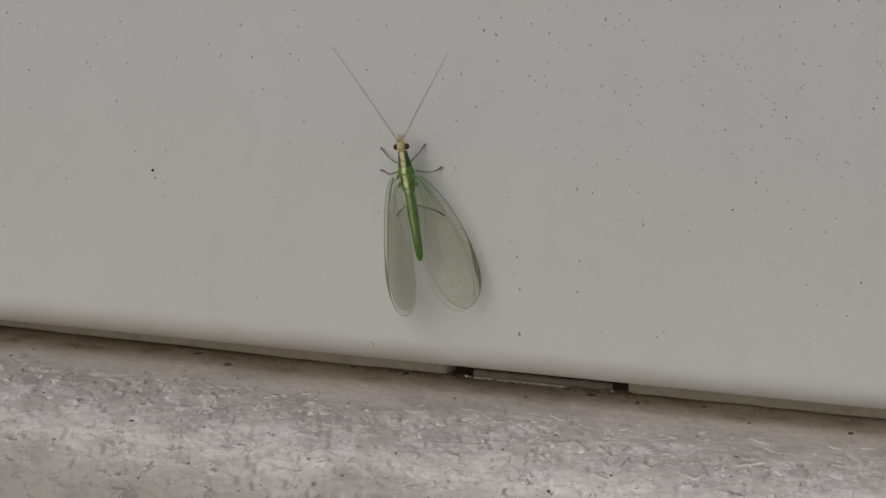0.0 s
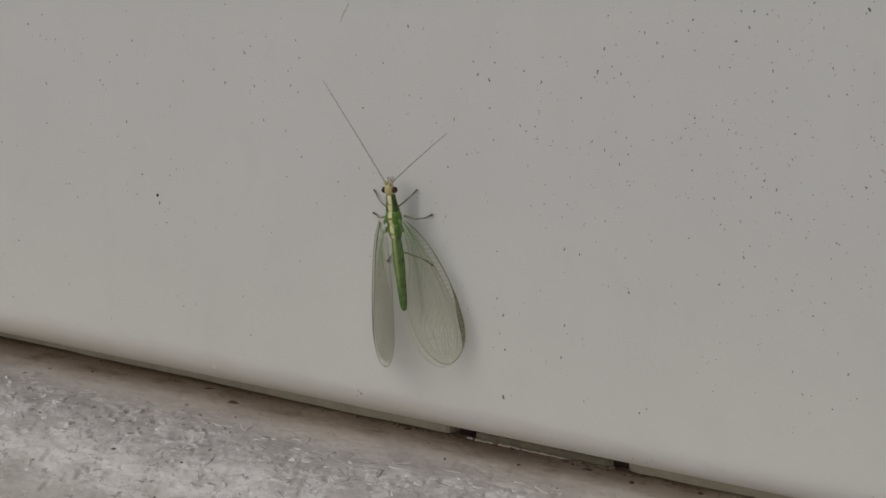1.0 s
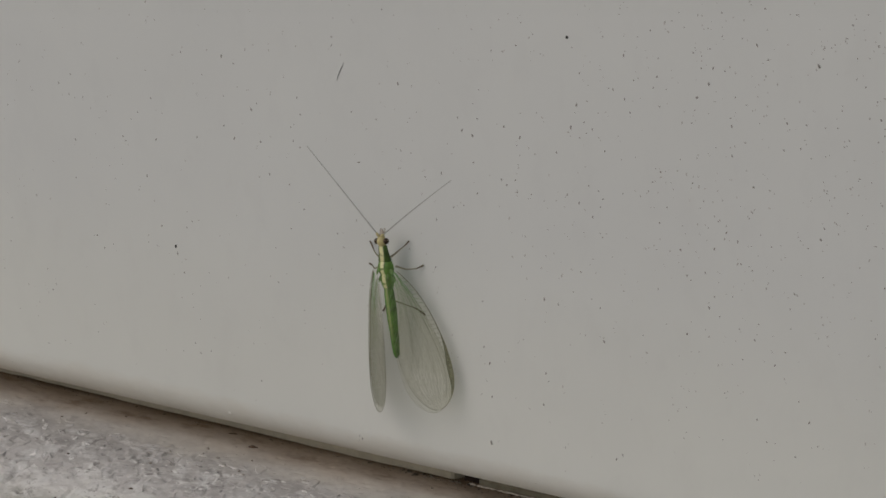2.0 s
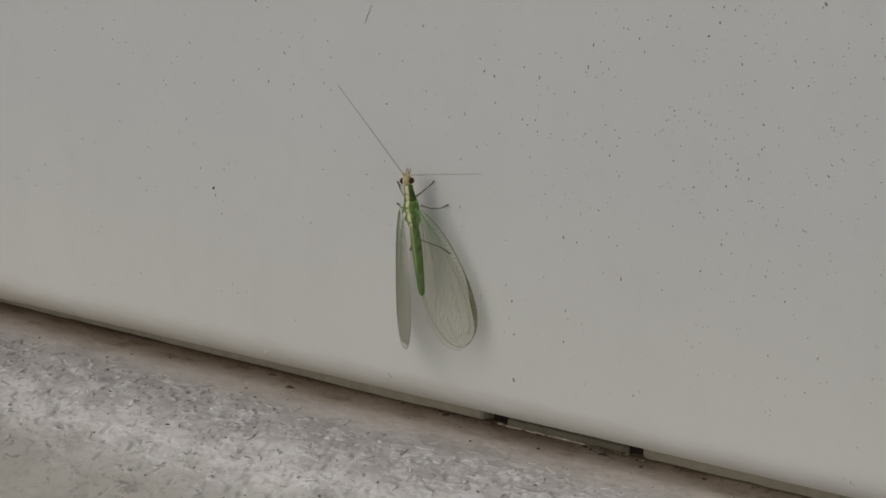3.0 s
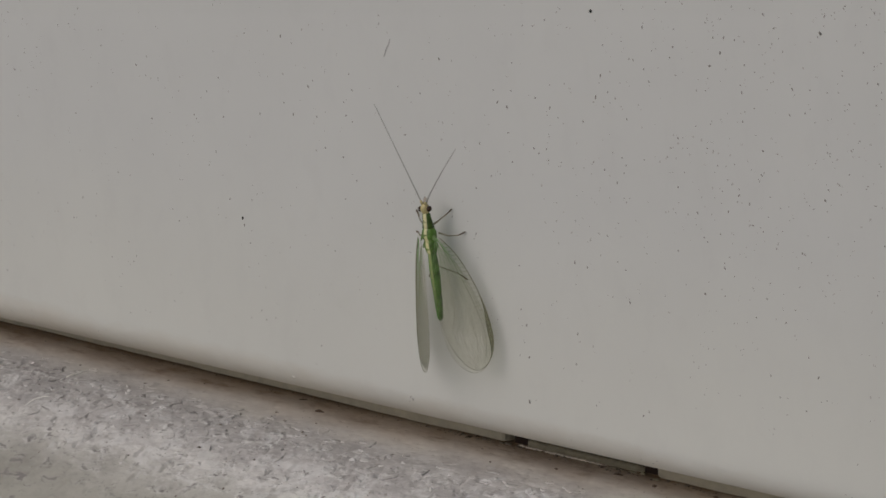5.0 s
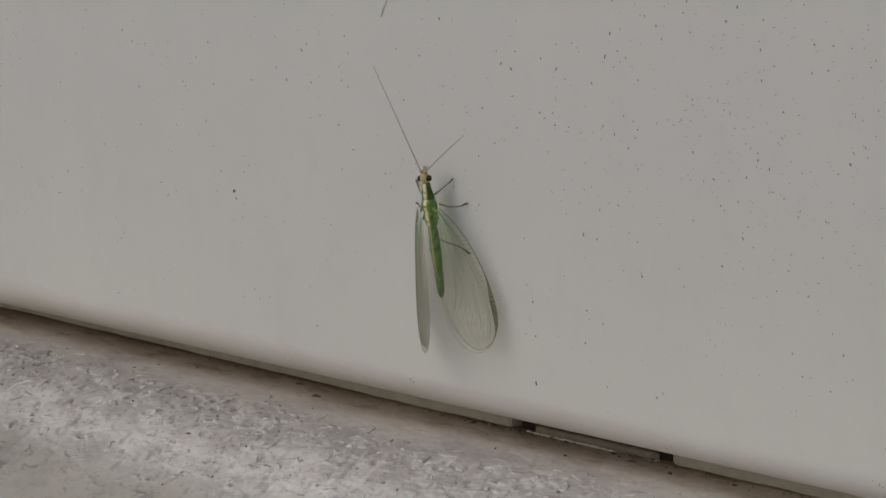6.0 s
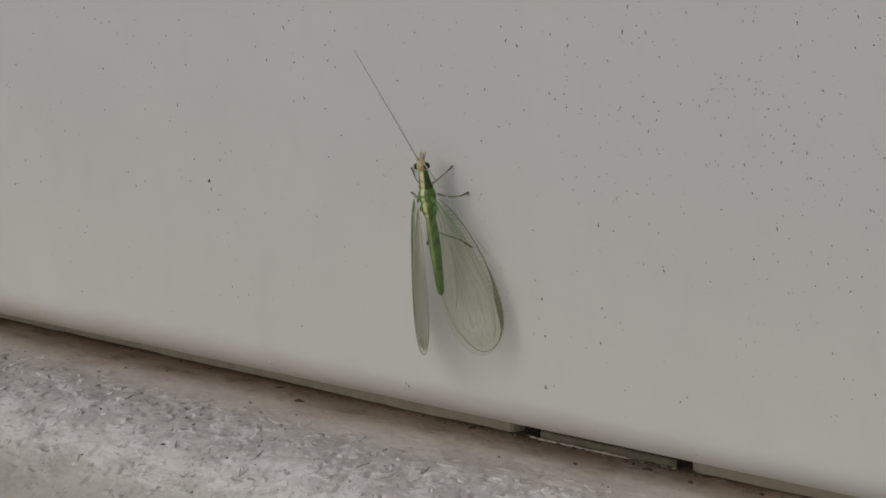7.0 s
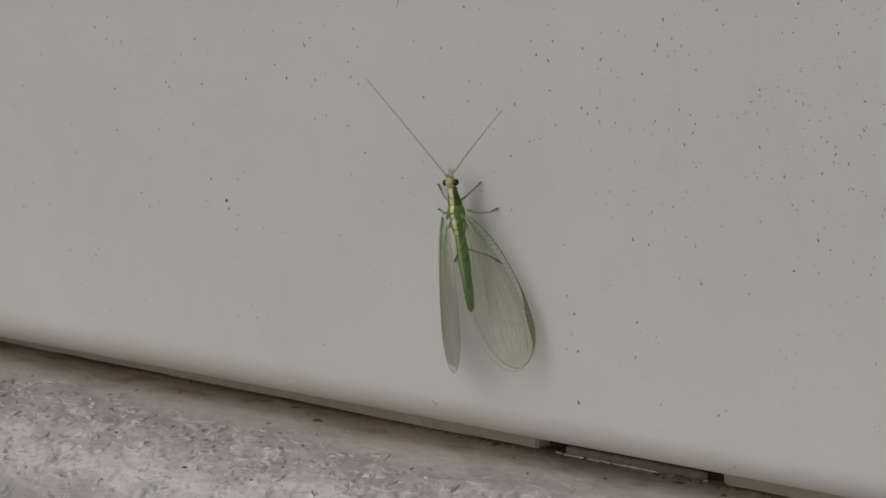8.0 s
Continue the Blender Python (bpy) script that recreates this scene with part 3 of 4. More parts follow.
def build_specks():
    rng = random.Random(11)
    marked = [  # x and z in cm, size in mm, length over width, tilt in degrees
        (-2.349, 2.004, 0.25, 1.6, 65), (1.650, 4.323, 0.30, 1.2, 60), (0.956, 0.804, 0.22, 1.9, 110), (-0.354, 3.043, 0.14, 2.4, 10),
        (-1.377, 3.088, 0.14, 2.2, 100), (0.049, 3.764, 0.16, 1.6, 100), (2.898, 4.094, 0.20, 1.5, 100), (3.804, 4.336, 0.24, 1.5, 120),
        (2.799, 3.978, 0.18, 1.4, 30), (1.691, 3.604, 0.17, 2.4, 85), (0.773, 3.419, 0.16, 2.1, 120), (2.763, 2.073, 0.18, 1.4, 60),
        (0.963, 1.211, 0.16, 1.5, 80), (1.461, 1.237, 0.15, 1.6, 100), (-2.574, 3.326, 0.13, 1.5, 90), (-1.777, 3.794, 0.17, 2.4, 90)]
    for k, (x, z, size, long, tilt) in enumerate(marked):
        bm = bmesh.new()
        on_panel(bm, x, z, size, long, radians(tilt), rng)
        thing("dirt_speck", bm, BLACK if k < 2 else GREY_DIRT, "tiny black dirt speck stuck on the white panel" if k < 2 else "tiny grey dirt speck stuck on the white panel",
              "dirt speck", "dirt specks on the panel")
    sparse = [  # x and z in cm, on the cleaner half of the panel
        (-3.64, 3.34), (-3.36, 3.24), (-3.52, 3.25), (-2.73, 3.18), (-2.53, 2.96), (-2.91, 2.94), (-2.65, 2.61), (-2.50, 2.17),
        (-2.33, 1.94), (-3.14, 2.28), (-3.26, 1.97), (-3.18, 1.86), (-2.07, 3.04), (-1.77, 3.18), (-1.47, 3.36), (-1.41, 3.42),
        (-1.66, 3.08), (-1.29, 2.81), (-1.03, 3.14), (-0.96, 3.09), (-0.95, 3.38), (-1.07, 2.36), (-0.93, 2.55), (-1.08, 2.75),
        (-0.42, 3.47), (0.31, 3.01), (0.47, 3.06), (0.63, 3.55), (0.67, 3.45), (0.59, 2.79), (1.22, 3.46), (1.07, 3.53),
        (1.05, 3.09), (1.10, 3.05), (1.18, 3.10), (0.82, 2.94), (1.81, 3.66), (2.00, 3.45), (1.86, 3.15), (1.95, 3.12),
        (1.97, 2.99), (1.90, 2.90)]
    dense = [  # x and z in cm, on the dirtier half
        (2.17, 3.13), (2.50, 3.35), (2.50, 2.94), (2.75, 2.55), (2.69, 2.75), (2.78, 3.30), (2.98, 2.80), (3.08, 3.00),
        (3.18, 2.89), (3.30, 3.34), (3.11, 3.56), (3.10, 3.79), (3.67, 2.55), (3.87, 3.01), (3.29, 3.14), (1.59, 2.12),
        (1.46, 2.14), (2.02, 1.88), (0.94, 1.50), (1.48, 1.51), (2.95, 2.32), (3.25, 1.95), (3.65, 2.27), (3.61, 2.07),
        (3.83, 1.54), (3.48, 1.31), (3.39, 1.48), (2.15, 0.90), (2.45, 4.10), (2.42, 4.01), (2.83, 4.21), (2.93, 4.22),
        (3.03, 4.21), (2.17, 3.89), (3.29, 4.44), (4.18, 4.22), (4.30, 3.82), (3.54, 3.66), (3.56, 3.87), (1.74, 3.79),
        (4.03, 3.75)]
    for x, z in sparse + dense:
        bm = bmesh.new()
        on_panel(bm, x, z, 0.105 + 0.050 * rng.random(), 1.3 + 1.5 * rng.random() ** 1.5, radians(rng.gauss(92, 28)), rng)
        thing("dirt_speck", bm, GREY_DIRT, "tiny grey dirt speck stuck on the white panel", "dirt speck", "dirt specks on the panel")
    bm = bmesh.new()
    pts = [Vector((-0.495 - 0.075 * k / 8 + 0.004 * math.sin(k), -0.003, 3.885 - 0.165 * k / 8)) * CM for k in range(9)]
    tube(bm, pts, [0.036 * MM * (0.45 + 0.5 * math.sin(0.3 + k / 3)) for k in range(9)], 6)
    thing("hair_fibre", bm, FIBRE, "thin grey fibre stuck on the white panel", "fibre")
    bm = bmesh.new()
    on_panel(bm, -1.822, 0.524, 0.26, 1.5, 0.0, rng)
    thing("paint_chip", bm, PALE, "small pale chip on the rounded panel lip", "paint chip")
    bm = bmesh.new()
    count = 0
    while count < 1600:
        x, z = rng.uniform(-6.8, 5.4), rng.uniform(0.45, 5.6)
        clump = noise.noise(Vector((x * 0.9, z * 0.9, 3.0))) * 0.5 + noise.noise(Vector((x * 2.6, z * 2.6, 8.0))) * 0.6
        right, high = max(0.0, min(1.0, (x - 0.2) / 2.2)), max(0.0, min(1.0, (z - 0.7) / 2.4))
        want = 0.10 + 0.12 * high + 0.50 * right * high + 0.5 * clump * (0.35 + right)
        if z < 1.0:
            want *= 0.5
        if rng.random() > want:
            continue
        size = 0.070 + 0.075 * rng.random() ** 1.8
        on_panel(bm, x, z, size, 1.0 + 1.4 * rng.random() ** 2, radians(rng.gauss(100, 40)), rng, 0.3)
        if rng.random() < 0.25:
            on_panel(bm, x + rng.gauss(0, 0.03), z + rng.gauss(0, 0.03), size * 0.7, 1.0 + rng.random(), radians(rng.gauss(100, 40)), rng, 0.3)
        count += 1
    thing("dirt_specks", bm, DIRT, "countless fine dark dirt specks on white paint", "dirt", kind="stuff")


def build_crumbs():
    rng = random.Random(23)
    crumbs = [(-1.942, 0.511, 1.0, 0.42, 15), (-2.31, 0.70, 1.1, 0.22, 25), (0.872, 0.499, 0.42, 0.22, 10), (0.284, 0.295, 0.24, 0.2, 0),
              (2.87, 0.44, 0.35, 0.22, 30), (3.74, 0.44, 0.55, 0.32, 0), (2.50, 0.04, 0.25, 0.2, 0), (1.41, 0.70, 0.95, 0.30, 8),
              (1.85, 0.62, 0.45, 0.35, 20), (2.42, 0.72, 0.7, 0.3, 0), (-3.44, 0.50, 0.25, 0.2, 0), (0.17, -1.63, 0.35, 0.28, 0),
              (1.48, -1.03, 0.36, 0.3, 30), (-1.737, 0.228, 0.25, 0.18, 0), (-2.269, 0.256, 0.42, 0.35, 0), (-2.032, 0.104, 0.45, 0.3, 0)]
    for k, (x, y, long, wide, tilt) in enumerate(crumbs):
        bm = bmesh.new()
        z = float(ledge_height(np.array(x), np.array(y)))
        a = radians(tilt)
        u, w = Vector((math.cos(a), math.sin(a), 0)), Vector((-math.sin(a), math.cos(a), 0))
        lump(bm, Vector((x, y, z)) * CM, u, w, Vector((0, 0, 1)), long * MM, wide * MM, 0.55 * wide * MM, rng, 9)
        # the last two are grey lumps added in place of small holes
        for_hole = k >= 14
        thing("dirt_crumb", bm, HOLE_GREY if for_hole else BROWN, "small grey lump standing for a hole in the ledge" if for_hole else "small dark brown crumb of dirt on the ledge",
              "dirt crumb", "crumbs on the ledge")


def on_ledge(x, y, lift=0.0):
    return Vector((x, y, float(ledge_height(np.array(x), np.array(y))) + lift)) * CM


def build_ledge_marks():
    """Pale scratches and flakes of old coating that stand out on the ledge."""
    scratches = [[(-4.66, -0.84), (-4.65, -0.70), (-4.60, -0.61), (-4.50, -0.57)], [(-4.75, -0.26), (-4.74, -0.09), (-4.73, 0.09), (-4.71, 0.27)]]
    for pts in scratches:
        bm = bmesh.new()
        line = bent([(x, y, 0) for x, y in pts], 8)
        n = len(line) - 1
        tube(bm, [on_ledge(p.x, p.y, -0.007) for p in line], [(0.05 + 0.13 * math.sin(math.pi * k / n)) * MM for k in range(n + 1)], 6)
        thing("scratch_ridge", bm, PALE, "pale raised scratch on the weathered ledge", "scratch", "scratches on the ledge")
    flakes = [(-2.17, -0.85, 2.2, 1.7), (-2.03, -0.92, 1.4, 1.1), (-3.65, -1.12, 1.3, 1.1), (0.45, -0.88, 1.8, 0.9), (-0.73, -0.27, 1.2, 0.5)]
    rng = random.Random(41)
    for x, y, long, wide in flakes:
        bm = bmesh.new()
        sides, rings = 26, []
        slow = [rng.random() for _ in range(4)]
        wob = [0.55 + 0.25 * rng.random() + 0.35 * (1 + math.sin(2.0 * math.pi * (2 * k / sides + slow[0]))) * slow[1] + 0.25 * (1 + math.sin(2.0 * math.pi * (3 * k / sides + slow[2]))) * slow[3] for k in range(sides)]
        for level, grow in ((-0.006, 1.0), (0.003, 0.97), (0.005, 0.88), (0.004, 0.45)):
            rings.append([bm.verts.new(on_ledge(x + 0.05 * long * grow * wob[k] * math.cos(2 * math.pi * k / sides),
                                                y + 0.05 * wide * grow * wob[k] * math.sin(2 * math.pi * k / sides), level)) for k in range(sides)])
        grid_faces(bm, rings, True)
        bm.faces.new(rings[-1])
        bmesh.ops.recalc_face_normals(bm, faces=bm.faces[:])
        thing("coating_flake", bm, PALE_STONE, "pale flake of old coating on the ledge", "flake", "flakes on the ledge")


def build_ledge_litter():
    """Fine dark grains in the pits and along the seal, and small pale chips of the worn coating."""
    rng = random.Random(57)
    bm = bmesh.new()
    for k in range(470):
        if k < 70:
            x, y = rng.uniform(-0.6, 2.2), 0.825 - abs(rng.gauss(0, 0.03))
            size = rng.uniform(0.12, 0.34)
        elif k < 270:
            x, y = rng.uniform(-6.5, 4.0), 0.815 - abs(rng.gauss(0, 0.05))
            size = rng.uniform(0.07, 0.20)
        else:
            x, y = rng.uniform(-6.5, 4.0), rng.gauss(-0.75, 0.6)
            size = 0.08 + 0.20 * rng.random() ** 2
        if y < -3.2:
            continue
        a = rng.uniform(0, math.pi)
        lump(bm, on_ledge(x, y), Vector((math.cos(a), math.sin(a), 0)), Vector((-math.sin(a), math.cos(a), 0)), Vector((0, 0, 1)),
             size * rng.uniform(1.0, 2.2) * MM, size * MM, 0.4 * size * MM, rng, 6)
    thing("dirt_grains", bm, GRAIN, "countless fine brown dirt grains on the ledge", "dirt", kind="stuff")
    loose_flakes(rng, 440, (0.03, 0.11), (0.004, 0.010), LEDGE, "coating_flakes", "countless lifted grey flakes of the worn coating on the ledge", "flakes")
    loose_flakes(rng, 150, (0.014, 0.045), (0.003, 0.006), CHIPS, "coating_chips", "countless small pale chips of worn coating on the ledge", "chips")


def loose_flakes(rng, count, sizes, depths, mat, name, label, category):
    """Thin plates with uneven rounded outlines that lie on the worn part of the ledge, one edge slightly lifted."""
    bm = bmesh.new()
    for k in range(count):
        x, y = rng.uniform(-6.5, 4.0), rng.gauss(-0.40, 0.38)
        if not -1.35 < y < 0.20:
            continue
        long, thick, turn = sizes[0] + (sizes[1] - sizes[0]) * rng.random() ** 2, rng.uniform(*depths), rng.gauss(0, 0.6)
        wide, sides = long * rng.uniform(0.35, 0.75), 16
        phase, lobes = [rng.uniform(0, 6.28) for _ in range(3)], [rng.uniform(0.08, 0.28), rng.uniform(0.05, 0.18), rng.uniform(0.02, 0.10)]
        lift, b = rng.uniform(-0.6, 0.9) * thick, np.arange(sides) * 2 * math.pi / sides
        r = 1 + sum(a * np.sin(n * b + f) for a, n, f in zip(lobes, (2, 3, 5), phase))
        u, w = long * r * np.cos(b), wide * r * np.sin(b)
        dx, dy = u * math.cos(turn) - w * math.sin(turn), u * math.sin(turn) + w * math.cos(turn)
        rise = np.maximum(0.0, thick - lift * dy / wide)
        rings = []
        for grow, up in ((1.0, -0.008), (0.98, 0.85 * rise), (0.80, rise + 0.001)):
            px, py = x + grow * dx, y + grow * dy
            rings.append([bm.verts.new(Vector(q) * CM) for q in np.stack([px, py, ledge_height(px, py) + up], -1).tolist()])
        grid_faces(bm, rings, True)
        bm.faces.new(rings[-1])
    bmesh.ops.recalc_face_normals(bm, faces=bm.faces[:])
    thing(name, bm, mat, label, category, kind="stuff", smooth=False)


build_specks()
build_crumbs()
build_ledge_litter()
build_ledge_marks()


# ---- the lacewing: its own space has x to its right, y ahead and z off the panel ----
lacewing = tagged(new("lacewing"), "green lacewing with clear veined wings resting on the panel", "insect")
lacewing.matrix_world = Matrix(((0.9889, -0.1484, 0, 0.0), (0, 0, -1, 0.0), (0.1484, 0.9889, 0, 2.455 * CM), (0, 0, 0, 1)))


def build_body():
    bm = bmesh.new()
    loft(bm, [(0.52, 0.10, 0.10, 1.84), (0.46, 0.24, 0.24, 1.86), (0.30, 0.36, 0.32, 1.90), (0.08, 0.43, 0.36, 1.93), (-0.14, 0.42, 0.35, 1.93),
              (-0.32, 0.33, 0.28, 1.92), (-0.42, 0.22, 0.2, 1.9)])
    head = part("head", bm, HEADSKIN, lacewing, "yellow head")
    for s in (-1, 1):
        bm = bmesh.new()
        bmesh.ops.create_uvsphere(bm, u_segments=20, v_segments=14, radius=0.25 * MM,
                                  matrix=Matrix.Translation((s * 0.47 * MM, 0.03 * MM, 1.93 * MM)) @ Matrix.Diagonal((0.92, 1.05, 1.1, 1)))
        part("eye", bm, EYE, head, "dark brown bulging eye")
    bm = bmesh.new()
    loft(bm, [(0.98, 0.05, 0.05, 1.60), (0.90, 0.12, 0.10, 1.64), (0.72, 0.19, 0.15, 1.74), (0.50, 0.24, 0.2, 1.82)], 14)
    part("mouthparts", bm, MOUTH, head, "greyish pink mouthparts")
    for s in (-1, 1):
        bm = bmesh.new()
        tube(bm, [Vector(p) * MM for p in bent([(s * 0.16, 0.6, 1.7), (s * 0.24, 0.86, 1.58), (s * 0.17, 1.04, 1.5)], 4)], [0.045 * MM] * 9, 7)
        part("palp", bm, MOUTH, head)
    bm = bmesh.new()
    loft(bm, [(-0.34, 0.30, 0.22, 1.86), (-0.42, 0.40, 0.30, 1.86), (-0.9, 0.44, 0.34, 1.86), (-1.4, 0.54, 0.40, 1.84), (-1.66, 0.62, 0.43, 1.82), (-1.76, 0.52, 0.38, 1.8)])
    part("pronotum", bm, COLLAR, lacewing, "green collar with a yellow stripe")
    bm = bmesh.new()
    loft(bm, [(-1.66, 0.45, 0.36, 1.8), (-1.80, 0.60, 0.48, 1.82), (-2.1, 0.70, 0.58, 1.84), (-2.45, 0.72, 0.60, 1.85), (-2.70, 0.64, 0.54, 1.82), (-2.80, 0.56, 0.47, 1.81),
              (-2.90, 0.62, 0.53, 1.82), (-3.2, 0.65, 0.56, 1.85), (-3.6, 0.56, 0.48, 1.85), (-3.9, 0.49, 0.42, 1.84), (-4.0, 0.40, 0.34, 1.83)])
    part("thorax", bm, THORAX, lacewing, "green thorax with a yellow stripe")
    bm = bmesh.new()
    stations = []
    for k in range(73):
        u = k / 72
        y = -3.85 - 6.2 * u
        env = (0.38 + 0.09 * math.sin(min(1, u * 1.6) * math.pi)) * (1 - 0.30 * max(0.0, (u - 0.65) / 0.35) ** 1.5) * (1.0 if u < 0.9 else max(0.0, 1 - ((u - 0.9) / 0.102) ** 2) ** 0.5)
        ridge = 1 - 0.04 * abs(math.sin(u * 8.5 * math.pi)) ** 6
        env = max(env * ridge, 0.03)
        stations.append((y, env, env * 0.98, 1.84 + 0.18 * u * u))
    loft(bm, stations)
    part("abdomen", bm, ABDOMEN, lacewing, "slender bright green segmented abdomen")
    for s in (-1, 1):
        for y, z in ((-2.35, 2.25), (-3.05, 2.1)):
            bm = bmesh.new()
            bmesh.ops.create_uvsphere(bm, u_segments=12, v_segments=8, radius=0.12 * MM, matrix=Matrix.Translation((s * 0.72 * MM, (y - 0.2) * MM, (z - 0.15) * MM)) @ Euler((0, s * 0.6, s * 0.35)).to_matrix().to_4x4() @ Matrix.Diagonal((1.3, 2.2, 0.6, 1)))
            part("wing_hinge", bm, HINGE, lacewing)


def build_legs():
    legs = [[(0.35, -1.45, 1.45), (0.72, -1.20, 1.15), (1.18, -0.75, 0.45), (1.46, -0.40, 0.09)],
            [(0.70, -2.25, 1.40), (1.55, -2.55, 1.20), (2.12, -2.68, 0.50), (2.60, -2.48, 0.09)],
            [(0.05, -3.60, 1.55), (0.05, -5.15, 1.50), (1.45, -6.02, 0.60), (2.10, -6.78, 0.09)],
            [(-0.35, -1.45, 1.45), (-0.95, -1.48, 1.30), (-1.83, -1.02, 0.70), (-2.52, -0.45, 0.09)],
            [(-0.70, -2.25, 1.40), (-1.75, -2.55, 1.00), (-2.35, -2.50, 0.40), (-2.88, -2.38, 0.09)],
            [(-0.05, -3.60, 1.55), (-0.20, -5.00, 1.50), (-1.45, -5.85, 0.60), (-2.15, -6.48, 0.09)]]
    for a, b, c, d in legs:
        bm = bmesh.new()
        line = bent([a, b], 5)
        tube(bm, [Vector(p) * MM for p in line], [r * MM for r in np.linspace(0.105, 0.066, len(line))], 8)
        leg = part("leg", bm, LEGSKIN, lacewing, "thin greenish grey leg")
        bm = bmesh.new()
        line = bent([b, (Vector(b) + Vector(c)) / 2 + Vector((0, 0, 0.06)), c], 5)
        tube(bm, [Vector(p) * MM for p in line], [r * MM for r in np.linspace(0.072, 0.054, len(line))], 8)
        part("shin", bm, LEGSKIN, leg)
        bm = bmesh.new()
        line = bent([c, (Vector(c) + Vector(d)) / 2 - Vector((0, 0, 0.04)), d], 5)
        tube(bm, [Vector(p) * MM for p in line], [r * MM for r in np.linspace(0.054, 0.085, len(line))], 8)
        part("foot", bm, FOOT, leg, "darker brown foot")


def wing_shape(length, front, back):
    """Maps (s, u) to the wing's plane: s along the wing 0 to 1, u from -1 at the rear edge to 1 at the front edge. Millimetres."""
    fs, bs = spread(front, 121), spread(back, 121)
    grid = np.linspace(0, 1, 121)

    def at(s, u):
        cap = math.sqrt(max(0.0, 1 - max(0.0, (s - 0.70) / 0.30) ** 2.3))
        f, b = float(np.interp(s, grid, fs)) * cap, float(np.interp(s, grid, bs)) * cap
        mid = -0.25 * max(0.0, (s - 0.6) / 0.4)
        return s * length, mid + (u * f if u >= 0 else u * b)
    return at


def build_wing(name, base, span, front_way, length, front, back, camber, label, rear):
    """A wing: clear skin, edge and veins, and the thicker patch near the tip."""
    base, span = Vector(base), Vector(span).normalized()
    side = Vector(front_way)
    side = (side - span * side.dot(span)).normalized()
    up = side.cross(span)
    if up.z < 0:
        up = -up
    at = wing_shape(length, front, back)

    def place(s, u, lift=0.0):
        l, c = at(s, u)
        bow = camber * (1 - u * u) * math.sin(math.pi * min(1.0, 0.15 + 0.85 * s))
        return (base + span * l + side * c + up * (bow + lift)) * MM

    bm = bmesh.new()
    rows = []
    for i in range(61):
        s = 0.9999 * (1 - (1 - i / 60) ** 1.7)
        rows.append([bm.verts.new(place(s, -1 + 2 * j / 18)) for j in range(19)])
    grid_faces(bm, rows)
    wing = part(name, bm, WING, lacewing, label)

    def vein(bm, pts, r0, r1, steps=5, thick=0.62):
        thick = thick * (0.55 if rear else 1.0)
        line = bent([(s, u, 0) for s, u in pts], steps)
        tube(bm, [place(min(p.x, 0.998), max(-1.0, min(1.0, p.y)), 0.008) for p in line], [r * thick * MM for r in np.linspace(r0, r1, len(line))], 5)

    bm = bmesh.new()
    edge = [(0.9999 * (1 - 0.98 * (1 - k / 50) ** 1.7), 1.0) for k in range(51)]
    tube(bm, [place(s, u) for s, u in edge], [(0.034 + 0.012 * math.sin(math.pi * k / 50)) * (0.30 if rear else 0.85 if base.x > 0 else 0.68) * MM for k in range(51)], 6)
    edge = [(0.9999 * (1 - 0.98 * (1 - k / 50) ** 1.7), -1.0) for k in range(51)]
    tube(bm, [place(s, u) for s, u in edge], [(0.012 + 0.020 * (k / 50) ** 3) * (0.5 if rear else 1.0) * MM for k in range(51)], 6)
    part("wing_edge", bm, VEIN_DARK, wing, "fine darker rim")

    bm = bmesh.new()
    vein(bm, [(0.02, 0.40), (0.2, 0.55), (0.5, 0.62), (0.72, 0.68), (0.93, 0.62)], 0.042, 0.02, thick=0.35 if rear else 1.1)
    vein(bm, [(0.02, 0.55), (0.2, 0.66), (0.5, 0.72), (0.72, 0.80), (0.88, 0.95)], 0.038, 0.02, thick=0.25 if rear else 0.7)
    part("main_vein", bm, VEIN if base.x > 0 else VEIN_DARK, wing, "strong green main vein" if base.x > 0 else "strong brownish main vein")
    bm = bmesh.new()
    vein(bm, [(0.10, 0.42), (0.3, 0.38), (0.55, 0.36), (0.78, 0.30), (0.96, 0.10)], 0.034, 0.016)
    vein(bm, [(0.02, 0.20), (0.2, 0.10), (0.42, -0.10), (0.62, -0.45), (0.76, -1.0)], 0.036, 0.016)
    vein(bm, [(0.02, 0.05), (0.16, -0.12), (0.34, -0.42), (0.50, -1.0)], 0.034, 0.016)
    vein(bm, [(0.02, -0.2), (0.10, -0.45), (0.22, -1.0)], 0.028, 0.015)
    for k in range(9):
        s0 = 0.30 + 0.065 * k
        u0 = 0.37 - 0.012 * k
        vein(bm, [(s0, u0), (s0 + 0.10, u0 - 0.40), (min(0.985, s0 + 0.19), -0.55 + 0.04 * k), (min(0.992, s0 + 0.25), -1.0 + 0.05 * k)], 0.022, 0.013, 4, 0.42)
    for k in range(5):
        s0 = 0.10 + 0.085 * k
        vein(bm, [(s0, 0.06 - 0.09 * k), (s0 + 0.05, -0.45 - 0.08 * k), (s0 + 0.085, -1.0)], 0.018, 0.012, 4, 0.42)
    for k in range(22):
        s0 = 0.07 + 0.033 * k
        vein(bm, [(s0, 0.66 + 0.010 * k * 0.6), (s0 + 0.012, 1.0)], 0.024, 0.020, 2, 1.0)
    for k in range(7):
        s0 = 0.40 + 0.065 * k
        vein(bm, [(s0 - 0.05, 0.37), (s0 - 0.045, 0.60)], 0.017, 0.015, 2)
    # left wing's darkness put into the shape: more and thicker fine veins
    lanes = (3 if rear else 6) if base.x > 0 else 6 if rear else 13
    fine = (0.009 if rear else 0.014) if base.x < 0 else 0.005 if rear else 0.008
